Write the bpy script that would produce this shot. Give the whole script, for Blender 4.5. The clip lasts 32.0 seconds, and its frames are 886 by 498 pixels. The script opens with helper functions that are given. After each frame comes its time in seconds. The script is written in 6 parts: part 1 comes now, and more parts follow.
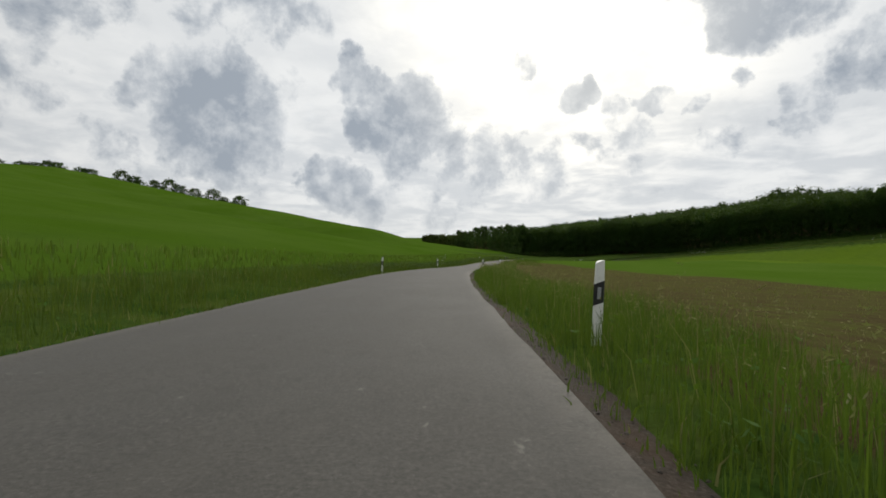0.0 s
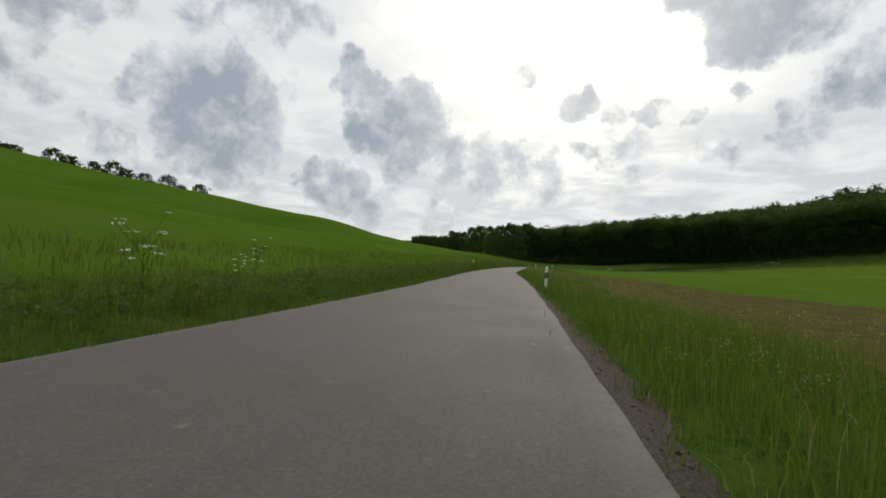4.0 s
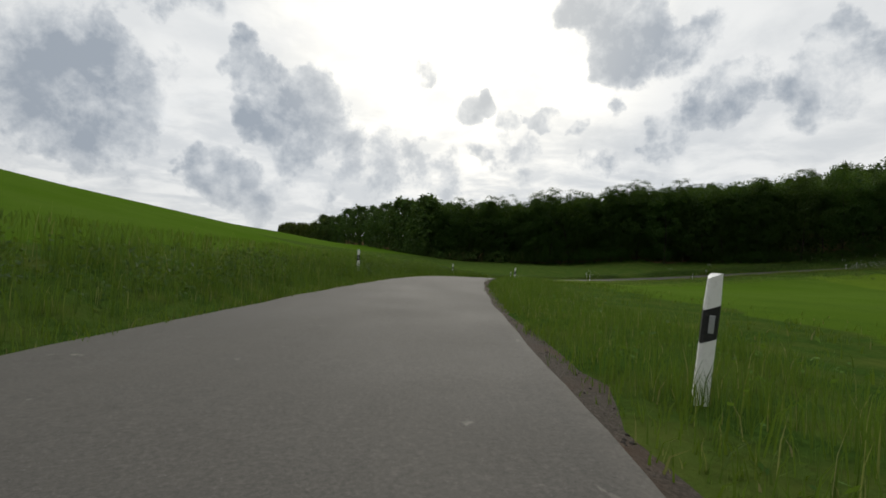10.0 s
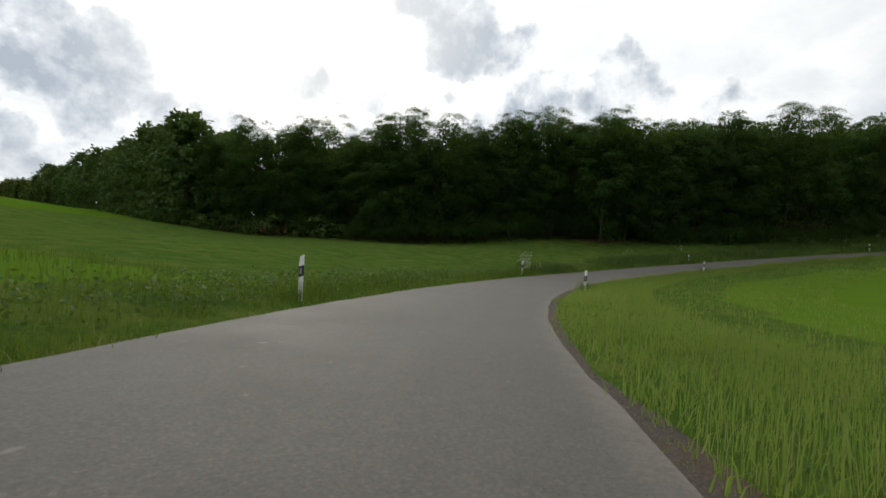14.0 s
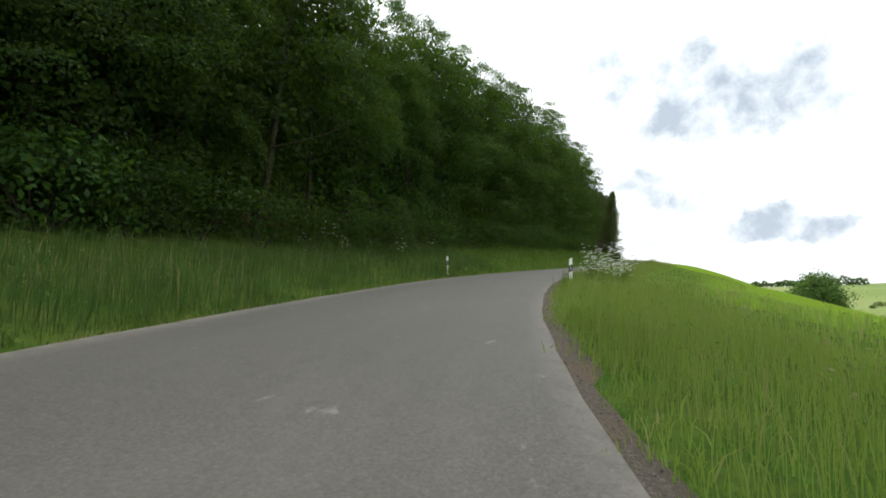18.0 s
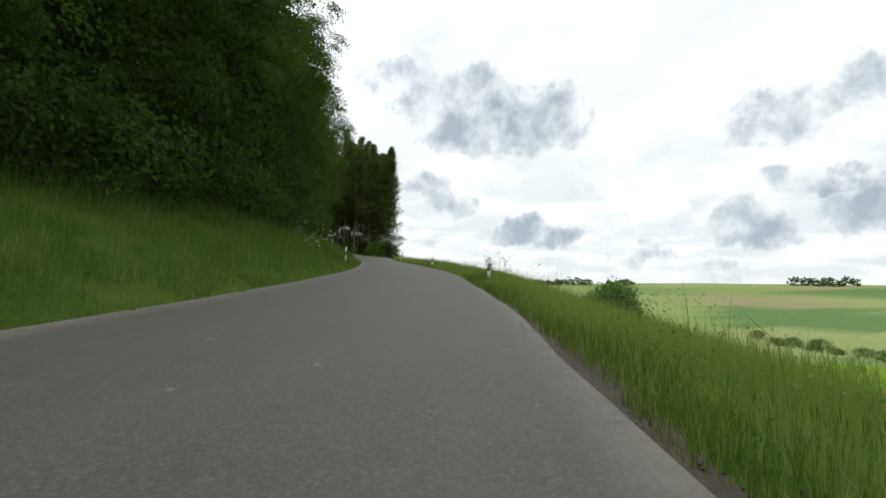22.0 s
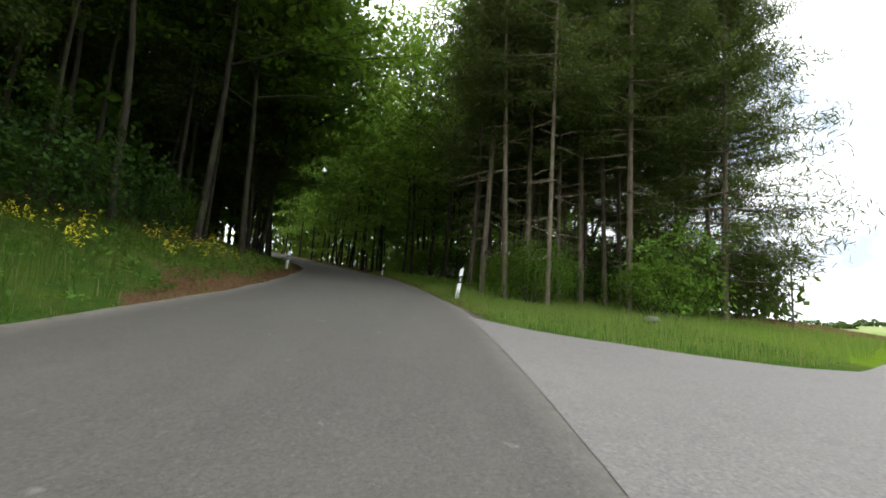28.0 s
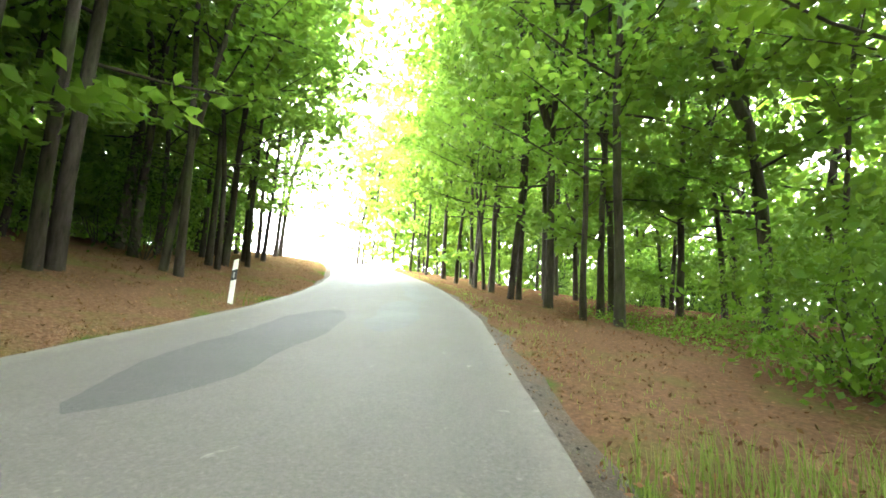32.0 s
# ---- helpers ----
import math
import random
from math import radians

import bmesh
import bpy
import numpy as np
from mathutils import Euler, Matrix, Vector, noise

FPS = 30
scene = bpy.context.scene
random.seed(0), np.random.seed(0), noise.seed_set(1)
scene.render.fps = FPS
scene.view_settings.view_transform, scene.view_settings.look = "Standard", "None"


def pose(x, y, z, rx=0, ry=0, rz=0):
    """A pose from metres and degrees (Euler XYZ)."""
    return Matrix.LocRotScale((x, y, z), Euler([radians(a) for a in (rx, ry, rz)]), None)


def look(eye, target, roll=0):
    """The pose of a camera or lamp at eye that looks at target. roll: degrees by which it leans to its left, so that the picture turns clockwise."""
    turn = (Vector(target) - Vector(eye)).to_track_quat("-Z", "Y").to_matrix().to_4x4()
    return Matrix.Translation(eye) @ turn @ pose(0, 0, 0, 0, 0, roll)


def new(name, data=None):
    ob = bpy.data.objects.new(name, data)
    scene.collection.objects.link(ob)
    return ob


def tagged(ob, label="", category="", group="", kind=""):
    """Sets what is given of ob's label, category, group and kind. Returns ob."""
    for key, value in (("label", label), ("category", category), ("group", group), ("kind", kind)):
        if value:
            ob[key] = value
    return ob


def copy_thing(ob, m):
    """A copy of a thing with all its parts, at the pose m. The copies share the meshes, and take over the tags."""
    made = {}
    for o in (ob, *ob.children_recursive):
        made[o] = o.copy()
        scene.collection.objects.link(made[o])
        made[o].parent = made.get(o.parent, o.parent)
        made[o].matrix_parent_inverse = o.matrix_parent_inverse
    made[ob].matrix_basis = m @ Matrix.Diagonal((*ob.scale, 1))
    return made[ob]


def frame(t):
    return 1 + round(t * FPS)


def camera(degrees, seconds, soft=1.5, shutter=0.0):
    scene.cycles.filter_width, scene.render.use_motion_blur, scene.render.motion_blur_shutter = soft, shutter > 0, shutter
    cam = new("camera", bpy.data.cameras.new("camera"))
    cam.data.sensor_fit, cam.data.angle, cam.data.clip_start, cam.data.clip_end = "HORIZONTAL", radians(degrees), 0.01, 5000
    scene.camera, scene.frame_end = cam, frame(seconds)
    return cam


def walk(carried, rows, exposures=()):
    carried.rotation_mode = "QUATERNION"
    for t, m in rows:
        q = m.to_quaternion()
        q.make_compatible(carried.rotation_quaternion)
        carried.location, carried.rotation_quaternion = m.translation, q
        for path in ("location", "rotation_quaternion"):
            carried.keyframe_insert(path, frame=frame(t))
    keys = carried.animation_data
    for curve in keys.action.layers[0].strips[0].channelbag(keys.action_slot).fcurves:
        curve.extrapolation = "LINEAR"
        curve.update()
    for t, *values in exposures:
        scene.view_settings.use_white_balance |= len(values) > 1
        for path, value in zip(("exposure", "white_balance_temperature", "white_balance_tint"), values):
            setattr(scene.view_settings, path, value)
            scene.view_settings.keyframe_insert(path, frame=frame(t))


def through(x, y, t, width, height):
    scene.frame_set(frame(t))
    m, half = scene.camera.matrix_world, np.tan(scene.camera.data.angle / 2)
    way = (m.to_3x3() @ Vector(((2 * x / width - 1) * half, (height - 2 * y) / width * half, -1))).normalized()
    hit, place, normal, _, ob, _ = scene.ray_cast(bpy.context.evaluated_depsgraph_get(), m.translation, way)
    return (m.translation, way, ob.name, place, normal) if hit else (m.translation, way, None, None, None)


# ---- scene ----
cam = camera(86.0, 32.0, soft=1.7, shutter=0.0)
PATH = [
    (0.0, pose(-0.00, -0.03, 1.05, 89.79, -0.08, 0.04)),
    (0.5, pose(0.18, 7.07, 0.90, 89.75, -0.15, -0.71)),
    (1.0, pose(0.46, 14.40, 0.74, 89.78, -0.71, -3.41)),
    (1.5, pose(0.81, 21.51, 0.60, 90.07, -1.69, -0.47)),
    (2.0, pose(1.21, 28.16, 0.42, 90.33, -0.51, -1.28)),
    (2.5, pose(1.80, 35.08, 0.24, 90.28, -0.60, -4.50)),
    (4.5, pose(5.57, 62.98, -0.58, 90.39, -1.82, 0.31)),
    (5.0, pose(6.64, 70.77, -0.74, 90.32, -0.51, -3.07)),
    (5.5, pose(7.75, 78.79, -0.89, 90.19, -0.37, -6.16)),
    (6.0, pose(8.91, 86.85, -1.04, 90.17, -1.00, -7.20)),
    (6.5, pose(10.14, 94.86, -1.20, 90.14, -1.38, -8.55)),
    (7.0, pose(11.47, 102.85, -1.35, 89.98, -1.94, -8.47)),
    (7.5, pose(12.77, 110.39, -1.50, 89.93, -2.39, -6.86)),
    (8.0, pose(14.22, 118.12, -1.62, 90.30, -1.93, -7.12)),
    (8.5, pose(15.78, 125.59, -1.73, 90.61, -0.98, -12.20)),
    (9.0, pose(17.41, 132.77, -1.84, 90.63, -2.61, -9.62)),
    (9.5, pose(19.08, 139.53, -1.95, 90.55, -2.04, -12.19)),
    (10.0, pose(20.79, 146.00, -2.07, 90.43, -2.33, -12.67)),
    (10.5, pose(22.56, 152.58, -2.17, 90.53, -2.42, -14.09)),
    (11.0, pose(24.35, 159.09, -2.29, 90.37, -2.73, -14.18)),
    (11.5, pose(26.21, 165.52, -2.44, 90.33, -2.68, -13.04)),
    (12.0, pose(28.33, 171.89, -2.61, 89.99, -1.76, -18.14)),
    (12.5, pose(30.77, 178.01, -2.84, 89.73, -2.16, -20.87)),
    (13.0, pose(33.56, 183.97, -3.12, 89.54, -1.97, -27.39)),
    (13.5, pose(36.90, 190.02, -3.46, 89.40, -2.82, -29.82)),
    (15.5, pose(58.62, 213.37, -4.73, 91.20, -2.53, -51.49)),
    (16.0, pose(66.09, 217.36, -4.73, 92.54, -2.05, -62.00)),
    (16.5, pose(73.60, 220.01, -4.54, 94.05, -2.26, -73.20)),
    (17.0, pose(81.32, 221.41, -4.18, 95.46, -2.29, -77.64)),
    (17.5, pose(88.19, 221.52, -3.71, 96.25, -1.22, -85.68)),
    (18.0, pose(95.21, 220.67, -3.10, 96.62, -1.83, -94.95)),
    (18.5, pose(102.30, 219.10, -2.39, 97.07, -1.67, -99.79)),
    (19.0, pose(109.56, 216.82, -1.63, 97.13, -0.66, -105.46)),
    (19.5, pose(116.64, 213.79, -0.82, 96.95, 0.71, -113.91)),
    (20.0, pose(123.79, 209.98, 0.02, 97.16, -0.69, -115.25)),
    (20.5, pose(130.89, 205.64, 0.85, 97.06, 0.36, -120.91)),
    (21.0, pose(138.01, 201.06, 1.64, 96.59, -1.30, -119.52)),
    (21.5, pose(144.57, 196.80, 2.44, 96.60, -1.38, -120.32)),
    (22.0, pose(150.97, 192.71, 3.23, 96.62, -2.17, -120.18)),
    (22.5, pose(157.24, 188.78, 3.99, 96.96, -1.83, -121.75)),
    (23.0, pose(163.60, 185.01, 4.72, 97.16, -3.03, -118.73)),
    (23.5, pose(169.55, 181.82, 5.42, 97.24, -3.41, -116.92)),
    (24.0, pose(175.39, 179.08, 6.09, 97.31, -4.51, -113.16)),
    (24.5, pose(180.93, 176.84, 6.73, 97.93, -3.58, -108.22)),
    (26.5, pose(201.56, 170.03, 8.81, 99.31, -2.55, -97.80)),
    (27.0, pose(206.19, 168.81, 9.31, 99.07, -0.61, -102.80)),
    (27.5, pose(210.91, 167.96, 9.87, 98.94, -2.42, -97.67)),
    (28.0, pose(215.69, 167.61, 10.47, 99.08, -3.84, -88.47)),
    (28.5, pose(220.50, 167.75, 11.09, 99.37, -2.66, -85.29)),
    (29.0, pose(225.49, 168.32, 11.72, 99.15, -3.23, -80.05)),
    (29.5, pose(229.84, 169.04, 12.30, 98.67, -2.43, -78.51)),
    (30.0, pose(234.39, 169.99, 12.87, 98.57, -3.06, -74.89)),
    (30.5, pose(238.75, 171.04, 13.44, 98.63, -2.57, -74.28)),
    (31.0, pose(243.36, 172.24, 14.00, 98.64, -2.19, -77.11)),
    (31.5, pose(247.91, 173.58, 14.57, 98.63, -4.86, -68.55)),
    (32.0, pose(252.56, 175.22, 15.11, 99.31, -3.12, -66.12)),
]
EXPOSURE = [(0.0, 0.0, 6650, 10), (11.5, 0.0, 6650, 10), (13.5, 0.25, 6650, 10), (16.5, 1.4, 6550, 9), (18.0, 1.65, 6550, 8), (20.0, 1.55, 6550, 7), (24.0, 1.05, 6550, 7), (26.5, 1.32, 6500, 9), (27.5, 1.6, 6500, 10),
            (28.0, 2.25, 6450, 10), (28.5, 3.5, 6200, 13), (29.0, 4.5, 6150, 20), (30.0, 5.6, 6000, 22), (31.0, 6.05, 6100, 22), (32.0, 5.95, 6450, 8)]
walk(cam, PATH, EXPOSURE)

# ---- sky and sun ----
SUN_AZ, SUN_EL = radians(14.0), radians(27.0)     # clockwise from +y
sun_dir = Vector((math.sin(SUN_AZ) * math.cos(SUN_EL), math.cos(SUN_AZ) * math.cos(SUN_EL), math.sin(SUN_EL)))
world = bpy.data.worlds.new("sky")
scene.world = world
world.use_nodes = True
wt = world.node_tree
wt.nodes.clear()


def wnode(kind, **values):
    n = wt.nodes.new(kind)
    for key, value in values.items():
        n.inputs[key].default_value = value
    return n


def wmath(op, a, b=None, clamp=False):
    n = wt.nodes.new("ShaderNodeMath")
    n.operation, n.use_clamp = op, clamp
    for i, v in enumerate((a, b)):
        if v is None:
            continue
        if isinstance(v, (int, float)):
            n.inputs[i].default_value = v
        else:
            wt.links.new(v, n.inputs[i])
    return n.outputs[0]


def wvec(op, a, b=None, out=0):
    n = wt.nodes.new("ShaderNodeVectorMath")
    n.operation = op
    for i, v in enumerate((a, b)):
        if v is None:
            continue
        if isinstance(v, (tuple, Vector)):
            n.inputs[i].default_value = tuple(v)
        else:
            wt.links.new(v, n.inputs[i])
    return n.outputs[out]


def wmap(v, a, b, c, d, smooth=True):
    n = wt.nodes.new("ShaderNodeMapRange")
    n.interpolation_type = "SMOOTHSTEP" if smooth else "LINEAR"
    wt.links.new(v, n.inputs[0])
    for i, x in enumerate((a, b, c, d)):
        n.inputs[i + 1].default_value = x
    return n.outputs[0]


def wnoise(vec, scale, detail, rough, distortion=0.0, colour=False):
    n = wnode("ShaderNodeTexNoise", Scale=scale, Detail=detail, Roughness=rough, Distortion=distortion)
    wt.links.new(vec, n.inputs["Vector"])
    return n.outputs["Color" if colour else "Fac"]


def wmix(fac, a, b):
    n = wt.nodes.new("ShaderNodeMix")
    n.data_type = "RGBA"
    wt.links.new(fac, n.inputs[0])
    for i, v in ((6, a), (7, b)):
        if isinstance(v, tuple):
            n.inputs[i].default_value = (*v, 1)
        else:
            wt.links.new(v, n.inputs[i])
    return n.outputs[2]


coord = wt.nodes.new("ShaderNodeTexCoord").outputs["Generated"]
way = wvec("NORMALIZE", coord)
split = wt.nodes.new("ShaderNodeSeparateXYZ")
wt.links.new(way, split.inputs[0])
height = wmath("MAXIMUM", wmath("ADD", split.outputs[2], 0.16), 0.05)
flat = wt.nodes.new("ShaderNodeCombineXYZ")
wt.links.new(wmath("DIVIDE", split.outputs[0], height), flat.inputs[0])
wt.links.new(wmath("DIVIDE", split.outputs[1], height), flat.inputs[1])
# cloud layers lie flat towards the horizon
squash = wvec("MULTIPLY", way, (1.0, 1.0, 1.6))
# the way is shaken before the cloud banks are laid on it
shake = wvec("SUBTRACT", wnoise(way, 6.0, 6.0, 0.55, colour=True), (0.5, 0.5, 0.5))
scaled = wt.nodes.new("ShaderNodeVectorMath")
scaled.operation = "SCALE"
wt.links.new(shake, scaled.inputs[0])
scaled.inputs[3].default_value = 0.19
ragged = wvec("NORMALIZE", wvec("ADD", way, scaled.outputs[0]))
STRETCH = Vector((1.0, 1.0, 2.7))
level_way = wvec("NORMALIZE", wvec("MULTIPLY", ragged, STRETCH))


def bank(az, el, size, density, drawn_out=False):
    """One cloud bank: clockwise azimuth from +y, elevation and radius in degrees."""
    a, e = radians(az), radians(el)
    d = Vector((math.sin(a) * math.cos(e), math.cos(a) * math.cos(e), math.sin(e)))
    if drawn_out:
        d = Vector((d.x, d.y, d.z * STRETCH.z)).normalized()
    dot = wvec("DOT_PRODUCT", level_way if drawn_out else ragged, d, out=1)
    return wmap(dot, math.cos(radians(size * 1.45)), math.cos(radians(size * 0.35)), 0.0, density)


BANKS = [(-25, 13.5, 7.2, 1.0), (-30, 17, 5.0, 0.8), (-21, 9.5, 4.5, 0.8), (-9.5, 19.5, 3.2, 0.95), (-4.5, 16.5, 4.2, 1.0), (-8.5, 15, 3.4, 0.9), (-1.5, 14, 4.0, 0.85),
         (-12, 7.5, 3.6, 0.9), (-8.5, 6.2, 3.0, 0.8), (-27, 27, 8, 0.75), (-39, 25, 7, 0.7), (-16, 24, 4, 0.6), (14.5, 17.5, 2.9, 1.0), (17.5, 18.2, 2.2, 0.9), (20, 15, 2.4, 0.75), (33, 24, 5.0, 0.95), (29, 27, 4, 0.8),
         (8.5, 20.5, 1.7, 0.75), (31, 17, 1.3, 0.85), (23.5, 14.8, 1.7, 0.8), (27, 14, 1.6, 0.7), (-42, 15, 5, 0.7), (38, 13, 3.5, 0.6), (-4, 10, 5, 0.7),
         (3, 9.5, 6, 0.75), (10, 8.5, 5, 0.7), (20, 10, 5, 0.6), (-18, 19, 3, 0.5), (43, 17, 4.5, 0.75), (40, 22, 3, 0.6), (52, 17, 5, 0.7), (62, 14, 5, 0.6), (-33, 9, 5, 0.6), (0, 4.5, 5, 0.5), (30, 8, 6, 0.5)]
LONG_BANKS = [(126, 21.5, 8.5, 0.85), (118.5, 23.5, 5.5, 0.7), (112, 26.0, 4.0, 0.7), (130, 7.8, 5.5, 1.0), (122, 10.5, 4.5, 0.65), (118, 12.5, 4.0, 0.6), (153, 9.8, 4.4, 0.95),
              (164, 10.0, 6.0, 1.0), (157, 12.8, 3.0, 0.85), (157, 19.5, 6.0, 0.75), (170, 16, 7.0, 0.75), (142, 9.0, 5.0, 0.5), (104, 20, 4.0, 0.6), (146, 5.0, 7.0, 0.55), (185, 20, 9.0, 0.7)]
banks = None
for n, rows in enumerate((BANKS, LONG_BANKS)):
    for row in rows:
        b = bank(*row, drawn_out=n == 1)
        banks = b if banks is None else wmath("MAXIMUM", banks, b)
# billows: broken up at several sizes, with the side towards the sun thinner
puffs = wnoise(way, 12.0, 9.0, 0.60, 0.1)
toward_sun = wvec("ADD", way, tuple(sun_dir * 0.03))
lee = wmath("SUBTRACT", puffs, wnoise(toward_sun, 12.0, 9.0, 0.60, 0.1))
sheet = wnoise(flat.outputs[0], 2.2, 8.0, 0.56, 0.3)
body = wmath("ADD", wmath("MULTIPLY", banks, 0.80), wmath("MULTIPLY", wmath("SUBTRACT", puffs, 0.5), 1.3))
clouds = wmap(body, 0.30, 0.62, 0.0, 0.88)
veil = wmath("MULTIPLY", wmap(sheet, 0.36, 0.62, 0.03, 0.76), wmap(split.outputs[2], 0.10, 0.42, 1.0, 0.5))
thick = wmap(body, 0.42, 0.95, 0.0, 1.0)
cover = wmath("MAXIMUM", clouds, veil, clamp=True)
glow = wmap(wvec("DOT_PRODUCT", way, sun_dir, out=1), 0.90, 0.998, 0.0, 1.0)
thin = wmath("MULTIPLY", cover, wmath("SUBTRACT", 1.0, wmath("MULTIPLY", glow, 0.22)))
blue = wmap(wnoise(squash, 2.3, 6.0, 0.55), 0.58, 0.75, 0.0, 0.55)
sky = wt.nodes.new("ShaderNodeTexSky")
sky.sky_type, sky.sun_disc, sky.sun_elevation, sky.sun_rotation = "NISHITA", False, SUN_EL, SUN_AZ
air = wt.nodes.new("ShaderNodeVectorMath")
air.operation = "SCALE"
wt.links.new(sky.outputs[0], air.inputs[0])
air.inputs[3].default_value = 0.10
bright = wmix(glow, (0.85, 0.875, 0.89), (1.35, 1.32, 1.22))
open_sky = wmix(blue, bright, air.outputs[0])
rim = wmath("ADD", wmath("SUBTRACT", 1.0, thick), wmath("MULTIPLY", lee, -1.8), clamp=True)
shade = wmix(rim, (0.275, 0.33, 0.405), (0.57, 0.615, 0.665))
low = wmap(split.outputs[2], 0.0, 0.16, 1.0, 0.0)
mixed = wmix(thin, open_sky, shade)
hazy = wmix(wmath("MULTIPLY", low, 0.35), mixed, (0.72, 0.74, 0.74))
# brightest round the veiled sun and overhead, dimmer away from it
toward = wmap(wvec("DOT_PRODUCT", way, sun_dir, out=1), -0.1, 0.93, 0.0, 1.0)
level = wmath("ADD", wmath("ADD", wmath("MULTIPLY", toward, 0.45), 0.55), wmap(split.outputs[2], 0.5, 0.95, 0.0, 0.75))
graded = wt.nodes.new("ShaderNodeVectorMath")
graded.operation = "SCALE"
wt.links.new(hazy, graded.inputs[0])
wt.links.new(level, graded.inputs[3])
back = wnode("ShaderNodeBackground", Strength=1.0)
wt.links.new(graded.outputs[0], back.inputs["Color"])
wt.links.new(back.outputs[0], wnode("ShaderNodeOutputWorld").inputs[0])

lamp = bpy.data.lights.new("sun", "SUN")
lamp.energy, lamp.angle, lamp.color = 0.9, radians(14), (1.0, 0.95, 0.86)
new("sun", lamp).matrix_world = look(sun_dir * 50, (0, 0, 0))

# ---- materials ----
def material(name, rough=0.8, spec=0.3):
    m = bpy.data.materials.new(name)
    m.use_nodes = True
    t = m.node_tree
    b = t.nodes["Principled BSDF"]
    b.inputs["Roughness"].default_value = rough
    b.inputs["Specular IOR Level"].default_value = spec
    return m, t, b


def noise_of(t, scale, detail=4.0, rough=0.55, vec=None, distortion=0.0):
    n = t.nodes.new("ShaderNodeTexNoise")
    n.inputs["Scale"].default_value, n.inputs["Detail"].default_value = scale, detail
    n.inputs["Roughness"].default_value, n.inputs["Distortion"].default_value = rough, distortion
    if vec is None:
        vec = t.nodes.new("ShaderNodeNewGeometry").outputs["Position"]
    t.links.new(vec, n.inputs["Vector"])
    return n.outputs["Fac"]


def ramp_of(t, fac, *stops):
    r = t.nodes.new("ShaderNodeValToRGB")
    e = r.color_ramp.elements
    while len(e) < len(stops):
        e.new(0.5)
    for el, (at, col) in zip(e, stops):
        el.position, el.color = at, (*col, 1)
    t.links.new(fac, r.inputs[0])
    return r.outputs[0]


def mix_of(t, fac, a, b, blend="MIX"):
    n = t.nodes.new("ShaderNodeMix")
    n.data_type, n.blend_type = "RGBA", blend
    if isinstance(fac, float):
        n.inputs[0].default_value = fac
    else:
        t.links.new(fac, n.inputs[0])
    for i, v in ((6, a), (7, b)):
        if isinstance(v, tuple):
            n.inputs[i].default_value = (*v, 1)
        else:
            t.links.new(v, n.inputs[i])
    return n.outputs[2]


def range_of(t, v, a, b, c=0.0, d=1.0):
    n = t.nodes.new("ShaderNodeMapRange")
    t.links.new(v, n.inputs[0])
    for i, x in enumerate((a, b, c, d)):
        n.inputs[i + 1].default_value = x
    return n.outputs[0]


def math_of(t, op, a, b):
    n = t.nodes.new("ShaderNodeMath")
    n.operation = op
    for i, v in enumerate((a, b)):
        if isinstance(v, (int, float)):
            n.inputs[i].default_value = v
        else:
            t.links.new(v, n.inputs[i])
    return n.outputs[0]


def relief(t, b, fac, strength, distance):
    n = t.nodes.new("ShaderNodeBump")
    n.inputs["Strength"].default_value, n.inputs["Distance"].default_value = strength, distance
    t.links.new(fac, n.inputs["Height"])
    t.links.new(n.outputs[0], b.inputs["Normal"])


def foliage(name, dark, light, through=0.35, rough=0.55, patch=0.35, blotch=0.75, lit=(0.16, 0.24, 0.02), dry=1.0):
    """Thin leaves or blades: varied from piece to piece, and letting light through."""
    m, t, b = material(name, rough + 0.1, 0.12)
    isle = t.nodes.new("ShaderNodeNewGeometry").outputs["Random Per Island"]
    tone = ramp_of(t, isle, (0.0, dark), (1.0, light))
    if dry < 1.0:
        tone = mix_of(t, range_of(t, isle, dry, dry + 0.02, 0.0, 0.85), tone, (0.27, 0.225, 0.11))
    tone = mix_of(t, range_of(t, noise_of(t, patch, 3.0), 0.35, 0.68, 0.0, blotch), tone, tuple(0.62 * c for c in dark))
    own = t.nodes.new("ShaderNodeObjectInfo").outputs["Random"]
    hue = t.nodes.new("ShaderNodeHueSaturation")
    t.links.new(range_of(t, own, 0, 1, 0.485, 0.512), hue.inputs["Hue"])
    t.links.new(range_of(t, own, 0, 1, 0.8, 1.15), hue.inputs["Value"])
    t.links.new(tone, hue.inputs["Color"])
    t.links.new(hue.outputs[0], b.inputs["Base Color"])
    tr = t.nodes.new("ShaderNodeBsdfTranslucent")
    t.links.new(mix_of(t, 0.6, hue.outputs[0], lit), tr.inputs[0])
    mx = t.nodes.new("ShaderNodeMixShader")
    mx.inputs[0].default_value = through
    t.links.new(b.outputs[0], mx.inputs[1])
    t.links.new(tr.outputs[0], mx.inputs[2])
    t.links.new(mx.outputs[0], t.nodes["Material Output"].inputs[0])
    return m


